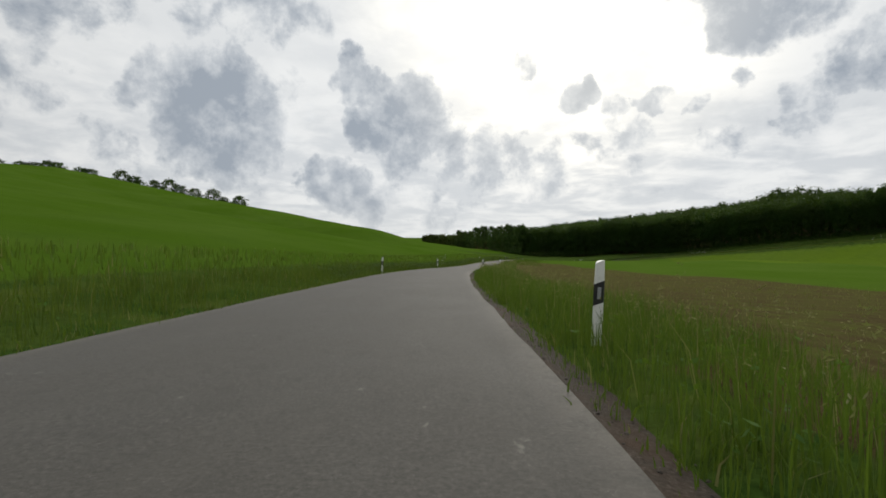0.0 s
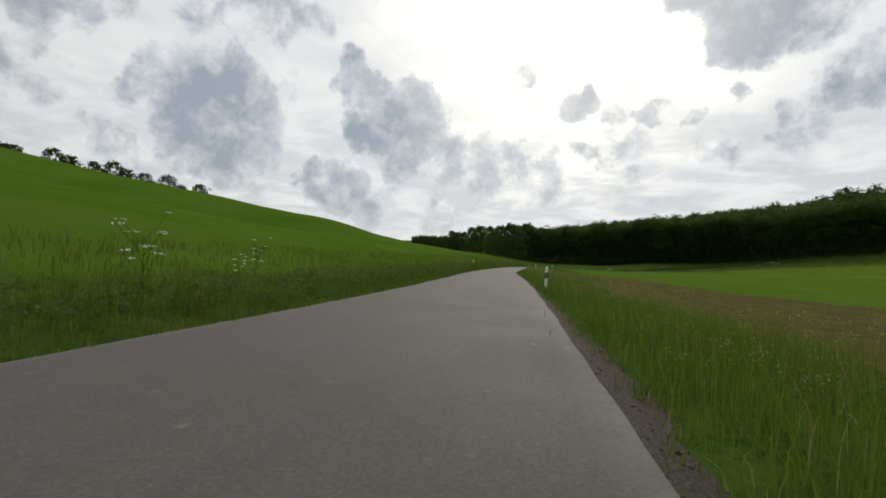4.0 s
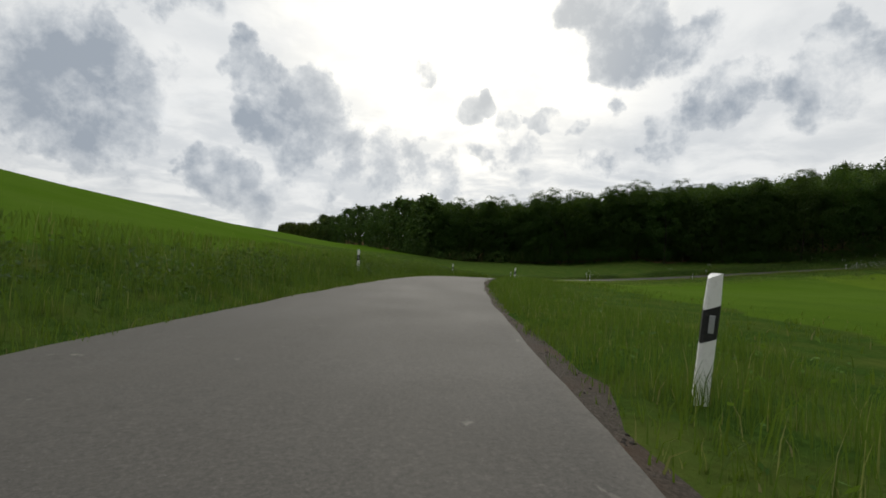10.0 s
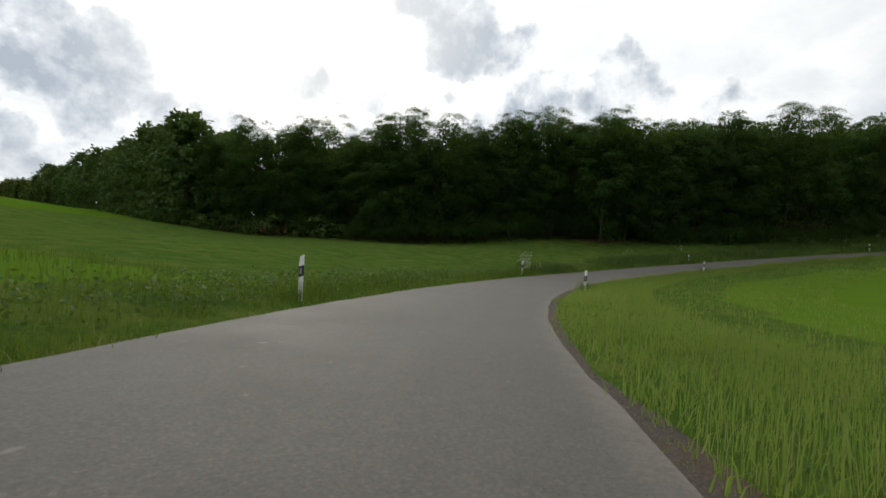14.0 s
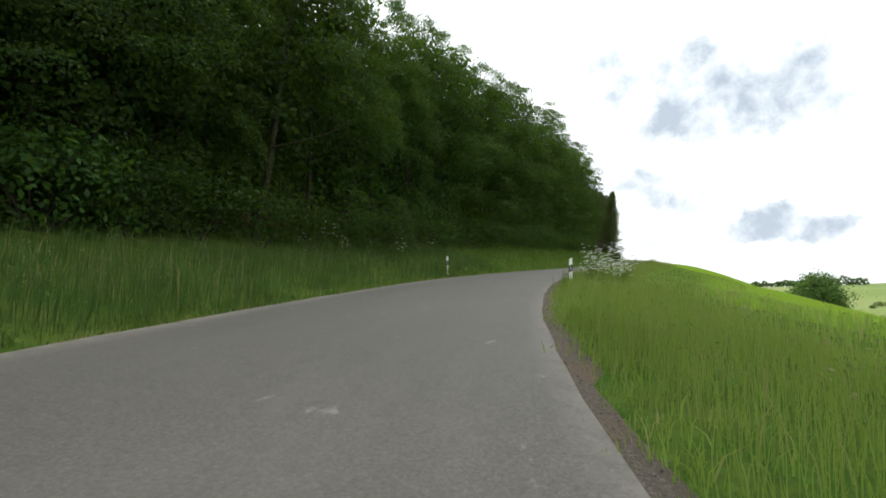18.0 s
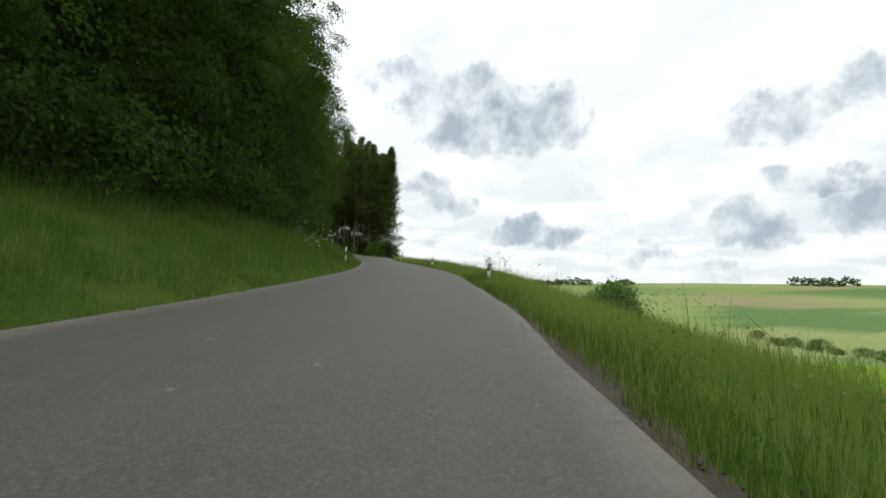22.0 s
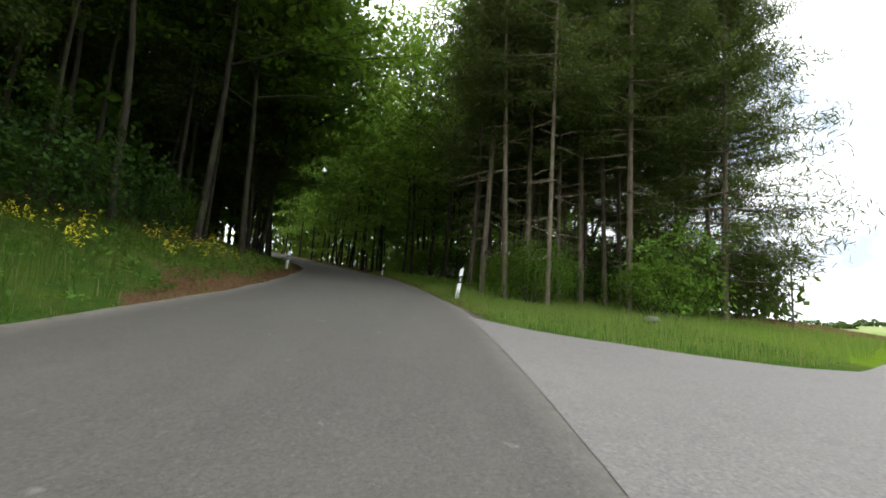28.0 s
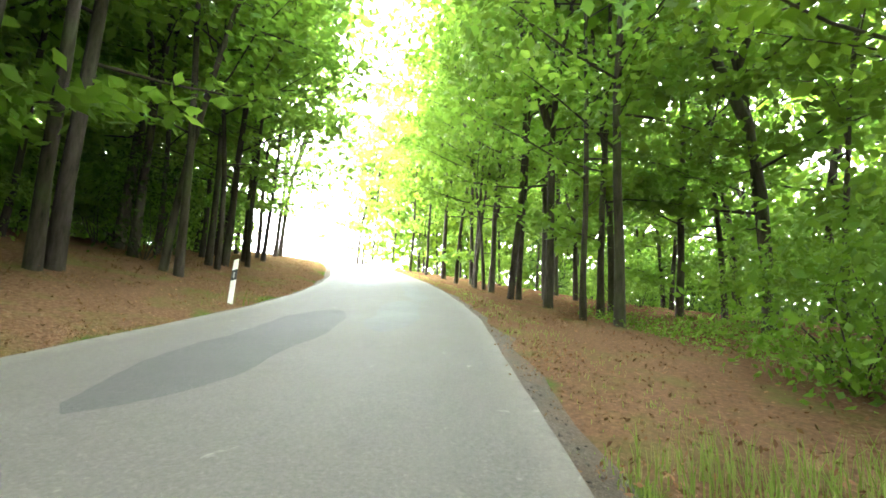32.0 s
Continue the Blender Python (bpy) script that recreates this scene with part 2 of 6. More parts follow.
def bark(name, dark, light, scale=9.0):
    m, t, b = material(name, 0.9, 0.15)
    own = t.nodes.new("ShaderNodeTexCoord").outputs["Object"]
    mp = t.nodes.new("ShaderNodeMapping")
    mp.inputs["Scale"].default_value = (1, 1, 0.22)
    t.links.new(own, mp.inputs[0])
    n = noise_of(t, scale, 7.0, 0.65, mp.outputs[0])
    big = noise_of(t, 0.9, 3.0)
    col = ramp_of(t, n, (0.3, dark), (0.72, light))
    col = mix_of(t, range_of(t, big, 0.5, 0.72, 0.0, 0.55), col, (0.06, 0.075, 0.03))
    t.links.new(col, b.inputs["Base Color"])
    relief(t, b, n, 0.9, 0.03)
    return m


def asphalt(name, dark, light, patches=True, rough=(0.74, 0.86)):
    m, t, b = material(name, 0.82, 0.35)
    geo = t.nodes.new("ShaderNodeNewGeometry").outputs["Position"]
    grain = noise_of(t, 130.0, 3.0, 0.7, geo)
    blot = noise_of(t, 0.55, 6.0, 0.6, geo)
    mid = noise_of(t, 4.5, 5.0, 0.65, geo)
    col = ramp_of(t, grain, (0.3, dark), (0.75, light))
    coarse = noise_of(t, 38.0, 2.0, 0.6, geo)
    col = mix_of(t, range_of(t, coarse, 0.52, 0.72, 0.0, 0.42), col, tuple(1.6 * c for c in light))
    col = mix_of(t, range_of(t, coarse, 0.46, 0.3, 0.0, 0.5), col, tuple(0.55 * c for c in dark))
    col = mix_of(t, range_of(t, blot, 0.35, 0.68, 0.0, 0.22), col, tuple(1.35 * c for c in light))
    col = mix_of(t, range_of(t, mid, 0.5, 0.75, 0.0, 0.3), col, tuple(0.8 * c for c in dark))
    stone = t.nodes.new("ShaderNodeTexVoronoi")
    stone.inputs["Scale"].default_value = 55.0
    t.links.new(geo, stone.inputs["Vector"])
    speck = range_of(t, stone.outputs["Distance"], 0.12, 0.2, 1.0, 0.0)
    col = mix_of(t, math_of(t, "MULTIPLY", speck, range_of(t, noise_of(t, 20.0, 2.0), 0.5, 0.66, 0.0, 0.5)), col, (0.24, 0.23, 0.21))
    if patches:
        uv = t.nodes.new("ShaderNodeUVMap").outputs[0]
        sp = t.nodes.new("ShaderNodeSeparateXYZ")
        t.links.new(uv, sp.inputs[0])
        mp = t.nodes.new("ShaderNodeMapping")
        mp.inputs["Scale"].default_value = (1.0, 0.16, 1.0)
        t.links.new(uv, mp.inputs[0])
        streak = noise_of(t, 1.7, 5.0, 0.6, mp.outputs[0])
        col = mix_of(t, range_of(t, streak, 0.48, 0.75, 0.0, 0.16), col, tuple(1.5 * c for c in light))
        # small pale patches of worn surface
        scar = t.nodes.new("ShaderNodeMapping")
        scar.inputs["Scale"].default_value = (1.6, 1.0, 1.0)
        t.links.new(uv, scar.inputs[0])
        worn = noise_of(t, 2.6, 4.0, 0.6, scar.outputs[0], 0.4)
        col = mix_of(t, range_of(t, worn, 0.665, 0.75, 0.0, 0.5), col, (0.24, 0.225, 0.19))
        # pale, dusty strip along both edges, worn wheel tracks between
        edge = range_of(t, math_of(t, "ABSOLUTE", sp.outputs[0], 0.0), 2.2, 2.75, 0.0, 0.4)
        col = mix_of(t, math_of(t, "MULTIPLY", edge, range_of(t, mid, 0.35, 0.6, 0.2, 1.0)), col, (0.25, 0.22, 0.185))
    t.links.new(col, b.inputs["Base Color"])
    t.links.new(range_of(t, blot, 0.3, 0.7, *rough), b.inputs["Roughness"])
    relief(t, b, grain, 0.5, 0.004)
    return m


ROAD = asphalt("road_asphalt", (0.040, 0.0366, 0.0302), (0.074, 0.0680, 0.0578))
# two darker asphalts: damp, with the road's uneven sheen put into the colour
PATCH = asphalt("patch_asphalt", (0.024, 0.023, 0.021), (0.044, 0.042, 0.038), patches=False)
DAMP_SHEEN = asphalt("damp_sheen_asphalt", (0.022, 0.022, 0.022), (0.042, 0.041, 0.040), False, (0.62, 0.74))
OLD = asphalt("old_asphalt", (0.064, 0.060, 0.054), (0.11, 0.103, 0.094), patches=False)
SIDE = asphalt("pale_asphalt", (0.088, 0.081, 0.074), (0.138, 0.128, 0.118), patches=False)


def make_shoulder():
    m, t, b = material("gravel_shoulder", 0.95, 0.1)
    n = noise_of(t, 38.0, 5.0, 0.7)
    big = noise_of(t, 1.3, 4.0)
    col = ramp_of(t, n, (0.28, (0.030, 0.025, 0.020)), (0.55, (0.080, 0.068, 0.055)), (0.8, (0.20, 0.175, 0.145)))
    col = mix_of(t, range_of(t, big, 0.48, 0.72, 0.0, 0.55), col, (0.10, 0.058, 0.036))
    t.links.new(col, b.inputs["Base Color"])
    relief(t, b, n, 1.0, 0.03)
    return m


SHOULDER = make_shoulder()


def make_ground():
    """Fields, meadow, soil and woodland floor, told apart by the sheet's own cover attribute."""
    m, t, b = material("ground_cover", 1.0, 0.0)
    at = t.nodes.new("ShaderNodeAttribute")
    at.attribute_name = "cover"
    sp = t.nodes.new("ShaderNodeSeparateColor")
    t.links.new(at.outputs["Color"], sp.inputs[0])
    at2 = t.nodes.new("ShaderNodeAttribute")
    at2.attribute_name = "crop"
    fine, mid, big = noise_of(t, 9.0, 6.0, 0.7), noise_of(t, 0.9, 5.0, 0.6), noise_of(t, 0.05, 4.0, 0.6)
    grass = ramp_of(t, fine, (0.25, (0.018, 0.036, 0.007)), (0.6, (0.044, 0.085, 0.015)), (0.85, (0.095, 0.14, 0.03)))
    grass = mix_of(t, range_of(t, mid, 0.42, 0.7, 0.0, 0.6), grass, (0.10, 0.115, 0.026))
    field = mix_of(t, range_of(t, fine, 0.3, 0.75), mix_of(t, 0.5, at2.outputs["Color"], (0.02, 0.045, 0.006)), at2.outputs["Color"])
    field = mix_of(t, range_of(t, big, 0.35, 0.65, 0.0, 0.35), field, (0.10, 0.15, 0.03))
    row = noise_of(t, 0.35, 5.0, 0.7)
    field = mix_of(t, range_of(t, row, 0.5, 0.72, 0.0, 0.35), field, (0.035, 0.075, 0.012))
    wob = noise_of(t, 0.7, 4.0, 0.6)
    def mask(ch):
        return range_of(t, math_of(t, "ADD", sp.outputs[ch], math_of(t, "MULTIPLY", math_of(t, "SUBTRACT", wob, 0.5), 0.7)), 0.42, 0.58)
    wave = t.nodes.new("ShaderNodeTexWave")
    wave.inputs["Scale"].default_value, wave.inputs["Distortion"].default_value = 0.55, 2.5
    rot = t.nodes.new("ShaderNodeMapping")
    rot.inputs["Rotation"].default_value = (0, 0, radians(8))
    t.links.new(t.nodes.new("ShaderNodeNewGeometry").outputs["Position"], rot.inputs[0])
    t.links.new(rot.outputs[0], wave.inputs["Vector"])
    soil = ramp_of(t, fine, (0.25, (0.040, 0.031, 0.014)), (0.55, (0.088, 0.068, 0.032)), (0.85, (0.16, 0.132, 0.072)))
    soil = mix_of(t, range_of(t, wave.outputs["Fac"], 0.2, 0.9, 0.0, 0.45), soil, (0.055, 0.04, 0.018))
    soil = mix_of(t, range_of(t, mid, 0.40, 0.62, 0.0, 0.8), soil, (0.088, 0.098, 0.026))
    litter = ramp_of(t, noise_of(t, 16.0, 5.0, 0.75), (0.28, (0.04, 0.024, 0.014)), (0.55, (0.115, 0.066, 0.037)), (0.8, (0.22, 0.14, 0.085)))
    litter = mix_of(t, range_of(t, mid, 0.5, 0.7, 0.0, 0.65), litter, (0.07, 0.085, 0.02))
    col = mix_of(t, mask("Blue"), grass, field)
    col = mix_of(t, mask("Red"), col, soil)
    col = mix_of(t, mask("Green"), col, litter)
    t.links.new(col, b.inputs["Base Color"])
    relief(t, b, fine, 0.9, 0.08)
    return m


GROUND = make_ground()
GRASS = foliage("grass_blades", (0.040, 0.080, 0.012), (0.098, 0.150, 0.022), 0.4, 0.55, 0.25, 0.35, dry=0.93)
# darker copy of GRASS, with the trees' shade put into its colour
GRASS_SHADED = foliage("shaded_grass_blades", (0.028, 0.060, 0.014), (0.072, 0.118, 0.028), 0.4, 0.55, 0.5, 0.5, (0.10, 0.17, 0.025), dry=0.94)
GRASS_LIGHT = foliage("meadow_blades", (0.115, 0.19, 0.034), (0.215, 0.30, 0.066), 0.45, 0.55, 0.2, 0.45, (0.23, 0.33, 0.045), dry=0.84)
STRAW = foliage("dry_stems", (0.13, 0.12, 0.045), (0.30, 0.25, 0.12), 0.3)
SEED = foliage("seed_heads", (0.16, 0.15, 0.07), (0.36, 0.31, 0.17), 0.4)
HERB = foliage("herb_leaves", (0.04, 0.09, 0.014), (0.11, 0.19, 0.03), 0.4)
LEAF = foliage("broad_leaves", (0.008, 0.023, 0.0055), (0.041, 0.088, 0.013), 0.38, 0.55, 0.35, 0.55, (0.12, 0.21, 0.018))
LEAF_MID = foliage("wood_leaves", (0.036, 0.078, 0.011), (0.12, 0.20, 0.026), 0.45, 0.55, 0.35, 0.5, (0.19, 0.31, 0.022))
# beech green, raised further to stand for light coming through the leaves
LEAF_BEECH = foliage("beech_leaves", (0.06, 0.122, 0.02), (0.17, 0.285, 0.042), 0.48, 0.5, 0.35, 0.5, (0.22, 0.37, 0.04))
LEAF_FAR = foliage("far_leaves", (0.028, 0.060, 0.015), (0.080, 0.132, 0.028), 0.28, 0.6, 0.2, 0.6, (0.11, 0.18, 0.02))
NEEDLE = foliage("spruce_needles", (0.03, 0.053, 0.016), (0.098, 0.125, 0.032), 0.35, 0.6, 0.35, 0.6, (0.14, 0.18, 0.02))
NETTLE = foliage("nettle_leaves", (0.02, 0.052, 0.012), (0.07, 0.13, 0.026), 0.3)
BARK = bark("grey_brown_bark", (0.015, 0.012, 0.009), (0.062, 0.051, 0.040))
BARK_SPRUCE = bark("spruce_bark", (0.06, 0.045, 0.034), (0.23, 0.18, 0.14))


def plain(name, colour, rough=0.6, wear=(0.25, 0.22, 0.17), amount=0.35, scale=14.0, spec=0.35):
    m, t, b = material(name, rough, spec)
    n = noise_of(t, scale, 6.0, 0.65)
    t.links.new(mix_of(t, range_of(t, n, 0.52, 0.75, 0.0, amount), colour, wear), b.inputs["Base Color"])
    return m


POST_WHITE = plain("post_white", (0.74, 0.74, 0.71), 0.5)
POST_BLACK = plain("post_black", (0.02, 0.02, 0.022), 0.45, (0.10, 0.095, 0.085), 0.4)
REFLECTOR = plain("reflector", (0.30, 0.31, 0.32), 0.15, (0.5, 0.5, 0.5), 0.5, 60.0, 0.8)
FLOWER_WHITE = plain("white_umbels", (0.72, 0.74, 0.62), 0.8, (0.45, 0.5, 0.3), 0.4)
FLOWER_YELLOW = plain("yellow_petals", (0.68, 0.6, 0.03), 0.7, (0.5, 0.35, 0.02), 0.3)
STONE = plain("field_stone", (0.095, 0.09, 0.08), 0.9, (0.12, 0.13, 0.07), 0.6, 7.0)
GRAVEL = foliage("road_gravel", (0.05, 0.044, 0.038), (0.18, 0.16, 0.135), 0.0, 0.9)
LITTER_LEAF = foliage("fallen_leaves", (0.09, 0.04, 0.018), (0.27, 0.14, 0.065), 0.12)

# ---- the line of the road ----
KNOTS = [(-3.4, -75, 1.7), (-2.6, -36, 0.9), (-1.7, 0.1, 0.08), (-1.5, 13.8, -0.22), (-1.1, 27.5, -0.54), (0.2, 41.1, -0.92),
         (2.5, 54.7, -1.34), (4.8, 68.2, -1.68), (6.9, 81.7, -1.93), (8.8, 95.3, -2.18), (11.0, 108.8, -2.43), (13.5, 122.3, -2.65),
         (16.6, 135.7, -2.86), (20.0, 149.0, -3.08), (23.6, 162.2, -3.33), (28.1, 175.2, -3.69), (33.9, 187.6, -4.28),
         (41.3, 199.1, -4.98), (50.6, 209.1, -5.52), (61.8, 216.9, -5.72), (74.6, 221.8, -5.48), (88.2, 223.1, -4.72),
         (101.8, 221.2, -3.50), (114.8, 216.8, -2.09), (126.8, 210.4, -0.70), (138.4, 202.9, 0.67), (149.8, 195.4, 2.07),
         (161.5, 188.2, 3.46), (173.6, 181.9, 4.84), (186.4, 176.8, 6.19), (199.3, 172.3, 7.52), (212.7, 169.4, 9.14),
         (226.4, 170.1, 10.85), (239.7, 173.1, 12.52), (252.8, 177.3, 14.10),
         (266.0, 183.4, 15.95), (278.0, 191.5, 18.1),
         (289.0, 201.5, 20.4), (297.0, 214.0, 22.0), (302.0, 230, 23.0)]
HALF = 2.5


def half_left(u):
    return np.interp(u, (0, 20, 35, 70, 92, 108, 123, 137, 165, 187, 203, 225, 246, 258, 275, 300, 400, 437),
                     (2.5, 2.45, 2.37, 2.4, 2.3, 2.3, 2.0, 2.1, 2.1, 2.02, 2.06, 2.06, 2.12, 2.55, 2.72, 2.75, 2.75, 2.6))


def half_right(u):
    return np.interp(u, (18, 31, 45, 80, 93, 106, 118, 137, 150, 165, 187, 205, 312, 326, 338, 346, 366, 380, 400, 411, 414, 422, 429, 437), (2.5, 2.72, 2.6, 2.45, 2.4, 2.14, 2.36, 2.42, 2.4, 2.28, 2.34, 2.5, 2.5, 2.62, 2.6, 2.38, 2.4, 2.75, 2.75, 2.6, 2.38, 2.4, 2.5, 2.5))



def spline(points, step=0.25):
    p = np.array([points[0], *points, points[-1]], float)
    out = []
    for a, b, c, d in zip(p[:-3], p[1:-2], p[2:-1], p[3:]):
        for t in np.linspace(0, 1, 40, endpoint=False):
            out.append(0.5 * (2 * b + (c - a) * t + (2 * a - 5 * b + 4 * c - d) * t * t + (3 * b - a - 3 * c + d) * t ** 3))
    out = np.array(out + [p[-1]])
    run = np.r_[0, np.cumsum(np.linalg.norm(np.diff(out[:, :2], axis=0), axis=1))]
    at = np.arange(0, run[-1], step)
    return np.stack([np.interp(at, run, out[:, k]) for k in range(3)], 1), at


LINE, RUN = spline(KNOTS, 1.0)
START = RUN[np.argmin(np.hypot(LINE[:, 0] + 1.7, LINE[:, 1] - 0.1))]
RUN = RUN - START                                # metres along the road from the first view
TAN = np.gradient(LINE[:, :2], axis=0)
TAN /= np.linalg.norm(TAN, axis=1)[:, None]
LEFT = np.stack([-TAN[:, 1], TAN[:, 0]], 1)


def on_road(u, d):
    """The place u metres along the road and d metres to its left."""
    x, y, z, lx, ly = (np.interp(u, RUN, k) for k in (LINE[:, 0], LINE[:, 1], LINE[:, 2], LEFT[:, 0], LEFT[:, 1]))
    return x + lx * d, y + ly * d, z


def to_road(q):
    """For places (n, 2): metres along the road and to its left."""
    u, d = np.empty(len(q)), np.empty(len(q))
    for i in range(0, len(q), 20000):
        w = q[i:i + 20000]
        k = np.argmin((w[:, None, 0] - LINE[None, :, 0]) ** 2 + (w[:, None, 1] - LINE[None, :, 1]) ** 2, axis=1)
        off = w - LINE[k, :2]
        u[i:i + 20000] = RUN[k] + np.clip(np.sum(off * TAN[k], 1), -1, 1)
        side = np.sum(off * LEFT[k], 1)
        d[i:i + 20000] = np.sign(side) * np.maximum(np.abs(side), np.linalg.norm(off, axis=1) * 0.999)
    return u, d


# ---- the lie of the land: banks beside the road, then the wide slopes ----
LAT = np.array([0, 2.6, 3.4, 4.5, 6.5, 10, 16, 26.0])
BANK_L = [(-80, 0, .05, .18, .45, .95, 1.9, 3.6), (70, 0, .06, .22, .55, 1.1, 2.1, 3.8), (105, 0, .18, .45, .8, 1.35, 2.3, 4.0), (135, 0, .28, .65, 1.1, 1.7, 2.6, 4.3), (165, 0, .32, .7, 1.05, 1.5, 2.2, 3.4),
          (190, 0, .38, .7, .98, 1.3, 1.9, 2.8), (205, 0, .05, .18, .35, .55, .9, 1.4), (228, 0, .02, .05, .12, .25, .5, .9),
          (246, 0, .02, .06, .15, .4, .9, 1.6), (264, 0, .05, .2, .6, 1.2, 2.2, 3.8), (288, 0, .1, .35, 1.0, 1.9, 3.1, 5.0),
          (312, 0, .2, .7, 1.7, 2.9, 4.2, 6.2), (385, 0, .2, .8, 1.8, 3.0, 4.3, 6.4), (405, 0, .15, .5, 1.2, 2.0, 3.2, 5.0),
          (437, 0, .1, .35, .9, 1.7, 2.9, 4.6), (456, 0, .08, .25, .6, 1.0, 1.6, 2.4), (475, 0, .03, .1, .2, .3, .4, .5), (520, 0, .02, .05, .1, .15, .2, .3)]
BANK_R = [(-80, 0, -.05, -.12, -.3, -.55, -.8, -1.1), (85, 0, -.05, -.12, -.28, -.5, -.7, -.9), (135, 0, -.05, -.1, -.2, -.3, -.35, -.4),
          (205, 0, 0, 0, .02, .05, .1, .3), (246, 0, .02, .05, .08, .1, .15, .2), (264, 0, .02, .05, .08, .05, -.1, -.5),
          (288, 0, 0, -.05, -.3, -.8, -1.8, -3.5), (312, 0, -.05, -.2, -.7, -1.6, -3.2, -5.8), (382, 0, -.03, -.2, -.6, -1.5, -3.0, -5.4),
          (394, 0, 0, 0, -.02, -.06, -.25, -1.0), (408, 0, -.02, -.03, -.05, -.1, -.2, -.6), (437, 0, -.02, -.04, -.06, -.1, -.2, -.5),
          (520, 0, 0, -.05, -.1, -.2, -.3, -.5)]


def bank_height(u, d):
    out = np.zeros_like(u)
    for sign, table in ((1, np.array(BANK_L)), (-1, np.array(BANK_R))):
        m = d * sign > 0
        rows = np.stack([np.interp(u[m], table[:, 0], table[:, k]) for k in range(1, 8)], 1)
        rows = np.c_[np.zeros(m.sum()), rows]
        a = np.clip(np.abs(d[m]), 0, 26)
        k = np.clip(np.searchsorted(LAT, a, side="right") - 1, 0, 6)
        f = (a - LAT[k]) / (LAT[k + 1] - LAT[k])
        i = np.arange(len(a))
        out[m] = rows[i, k] * (1 - f) + rows[i, k + 1] * f
        if sign > 0:
            out[m] *= np.clip((a - half_left(u[m])) / 0.6, 0, 1)
    return out + np.interp(u, RUN, LINE[:, 2])


def wide_anchors():
    pts = []
    for u in np.arange(-70, 470, 12.0):
        for d in (2.0, -2.0, 16, -16, 26, -26):
            if d < 0 and 205 < u < 262 and abs(d) > 20:
                continue
            x, y, _ = on_road(u, d)
            pts.append((x, y, bank_height(np.array([u]), np.array([d]))[0]))
    for u in np.arange(-70, 190, 30.0):
        rise = {140: (2.6, 13.7, 40.1, 46.6), 170: (11.6, 21.4, 44.2, 48.5)}.get(int(u), (9.8, 21.4, 42.9, 47))
        for d, h in zip((60, 120, 230, 420), rise):
            x, y, z = on_road(u, d)
            pts.append((x, y, z + h))
    for u in np.arange(300, 440, 25.0):
        for d, h in ((60, 8.5), (120, 14.5)):
            x, y, z = on_road(u, d)
            pts.append((x, y, z + h))
    pts += [(75, 130, -3.4), (75, 170, -4.3), (110, 170, -3.6), (110, 110, -3.6), (60, 60, -2.8), (150, 160, -3.6), (175, 130, -7.5),
            (120, 30, -6), (205, 90, -12), (60, -60, -2), (150, -150, -9), (250, -100, -17), (350, -265, -19), (300, 60, -8),
            (340, 110, 6), (300, 130, 11), (270, 140, 10.5), (262, 152, 12.5), (290, 160, 15), (420, -80, -12), (38, 252, -4.2), (60, 252, -4.5), (78, 248, -4.0), (14, 288, 0.5), (45, 305, -2.6), (70, 330, -1), (12, 400, 0), (40, 420, -1), (-30, 560, 2), (10, 560, 2), (-62, 660, 5), (120, 420, 9), (230, 300, 16), (180, 330, 13),
            (290, 240, 21), (320, 275, 20), (350, 240, 21), (330, 330, 22)]
    for az in range(0, 360, 15):
        a = radians(az)
        far = (96 if az > 132 else 76) if 95 < az < 185 else (70 if 270 < az < 335 else 24)
        pts += [(900 * math.sin(a), 900 * math.cos(a), far * (0.30 if 95 < az < 185 else 0.8)), (1700 * math.sin(a), 1700 * math.cos(a), far + 8 * math.sin(3 * a)),
                (3400 * math.sin(a), 3400 * math.cos(a), far * 0.6)]
    return np.array(pts)


ANCHOR = wide_anchors()
gap_of = np.linalg.norm(ANCHOR[:, None, :2] - ANCHOR[None, :, :2], axis=2)
SOFT = 14.0
WEIGHT = np.linalg.solve(np.sqrt(gap_of ** 2 + SOFT ** 2) - np.eye(len(ANCHOR)) * 0.5, ANCHOR[:, 2])


def ground_height(q):
    """The ground's height at places (n, 2), without the road's own thickness."""
    q = np.asarray(q, float).reshape(-1, 2)
    u, d = to_road(q)
    wide = np.empty(len(q))
    for i in range(0, len(q), 20000):
        w = q[i:i + 20000]
        wide[i:i + 20000] = np.sqrt(np.sum((w[:, None] - ANCHOR[None, :, :2]) ** 2, axis=2) + SOFT ** 2) @ WEIGHT
    f = np.clip((np.abs(d) - 9) / 14, 0, 1)
    f = f * f * (3 - 2 * f)
    return bank_height(u, d) * (1 - f) + wide * f, u, d


def at_ground(x, y):
    return float(ground_height([(x, y)])[0][0])


# where the wood's edge runs before it meets the road
EDGE = np.array([(-50, 600), (-23, 537), (12, 405), (31, 352), (40, 308), (47, 274), (66, 259), (87, 247), (101, 239), (112, 231)])


def in_wood(q, u, d):
    """True where trees stand."""
    inside = np.zeros(len(q), bool)
    m = (u > 262) & (d > np.interp(u, (262, 285, 300, 385, 400, 430), (16, 11, 10, 10, 8, 6.5)))
    inside |= m
    ex = np.interp(q[:, 1], EDGE[::-1, 1], EDGE[::-1, 0])
    inside |= (q[:, 1] > 231) & (q[:, 1] < 700) & (q[:, 0] > ex + 1.0) & (u < 300)
    inside |= (u > 413) & (d < -4.2) & (d > -30) & (u < 500)
    return inside


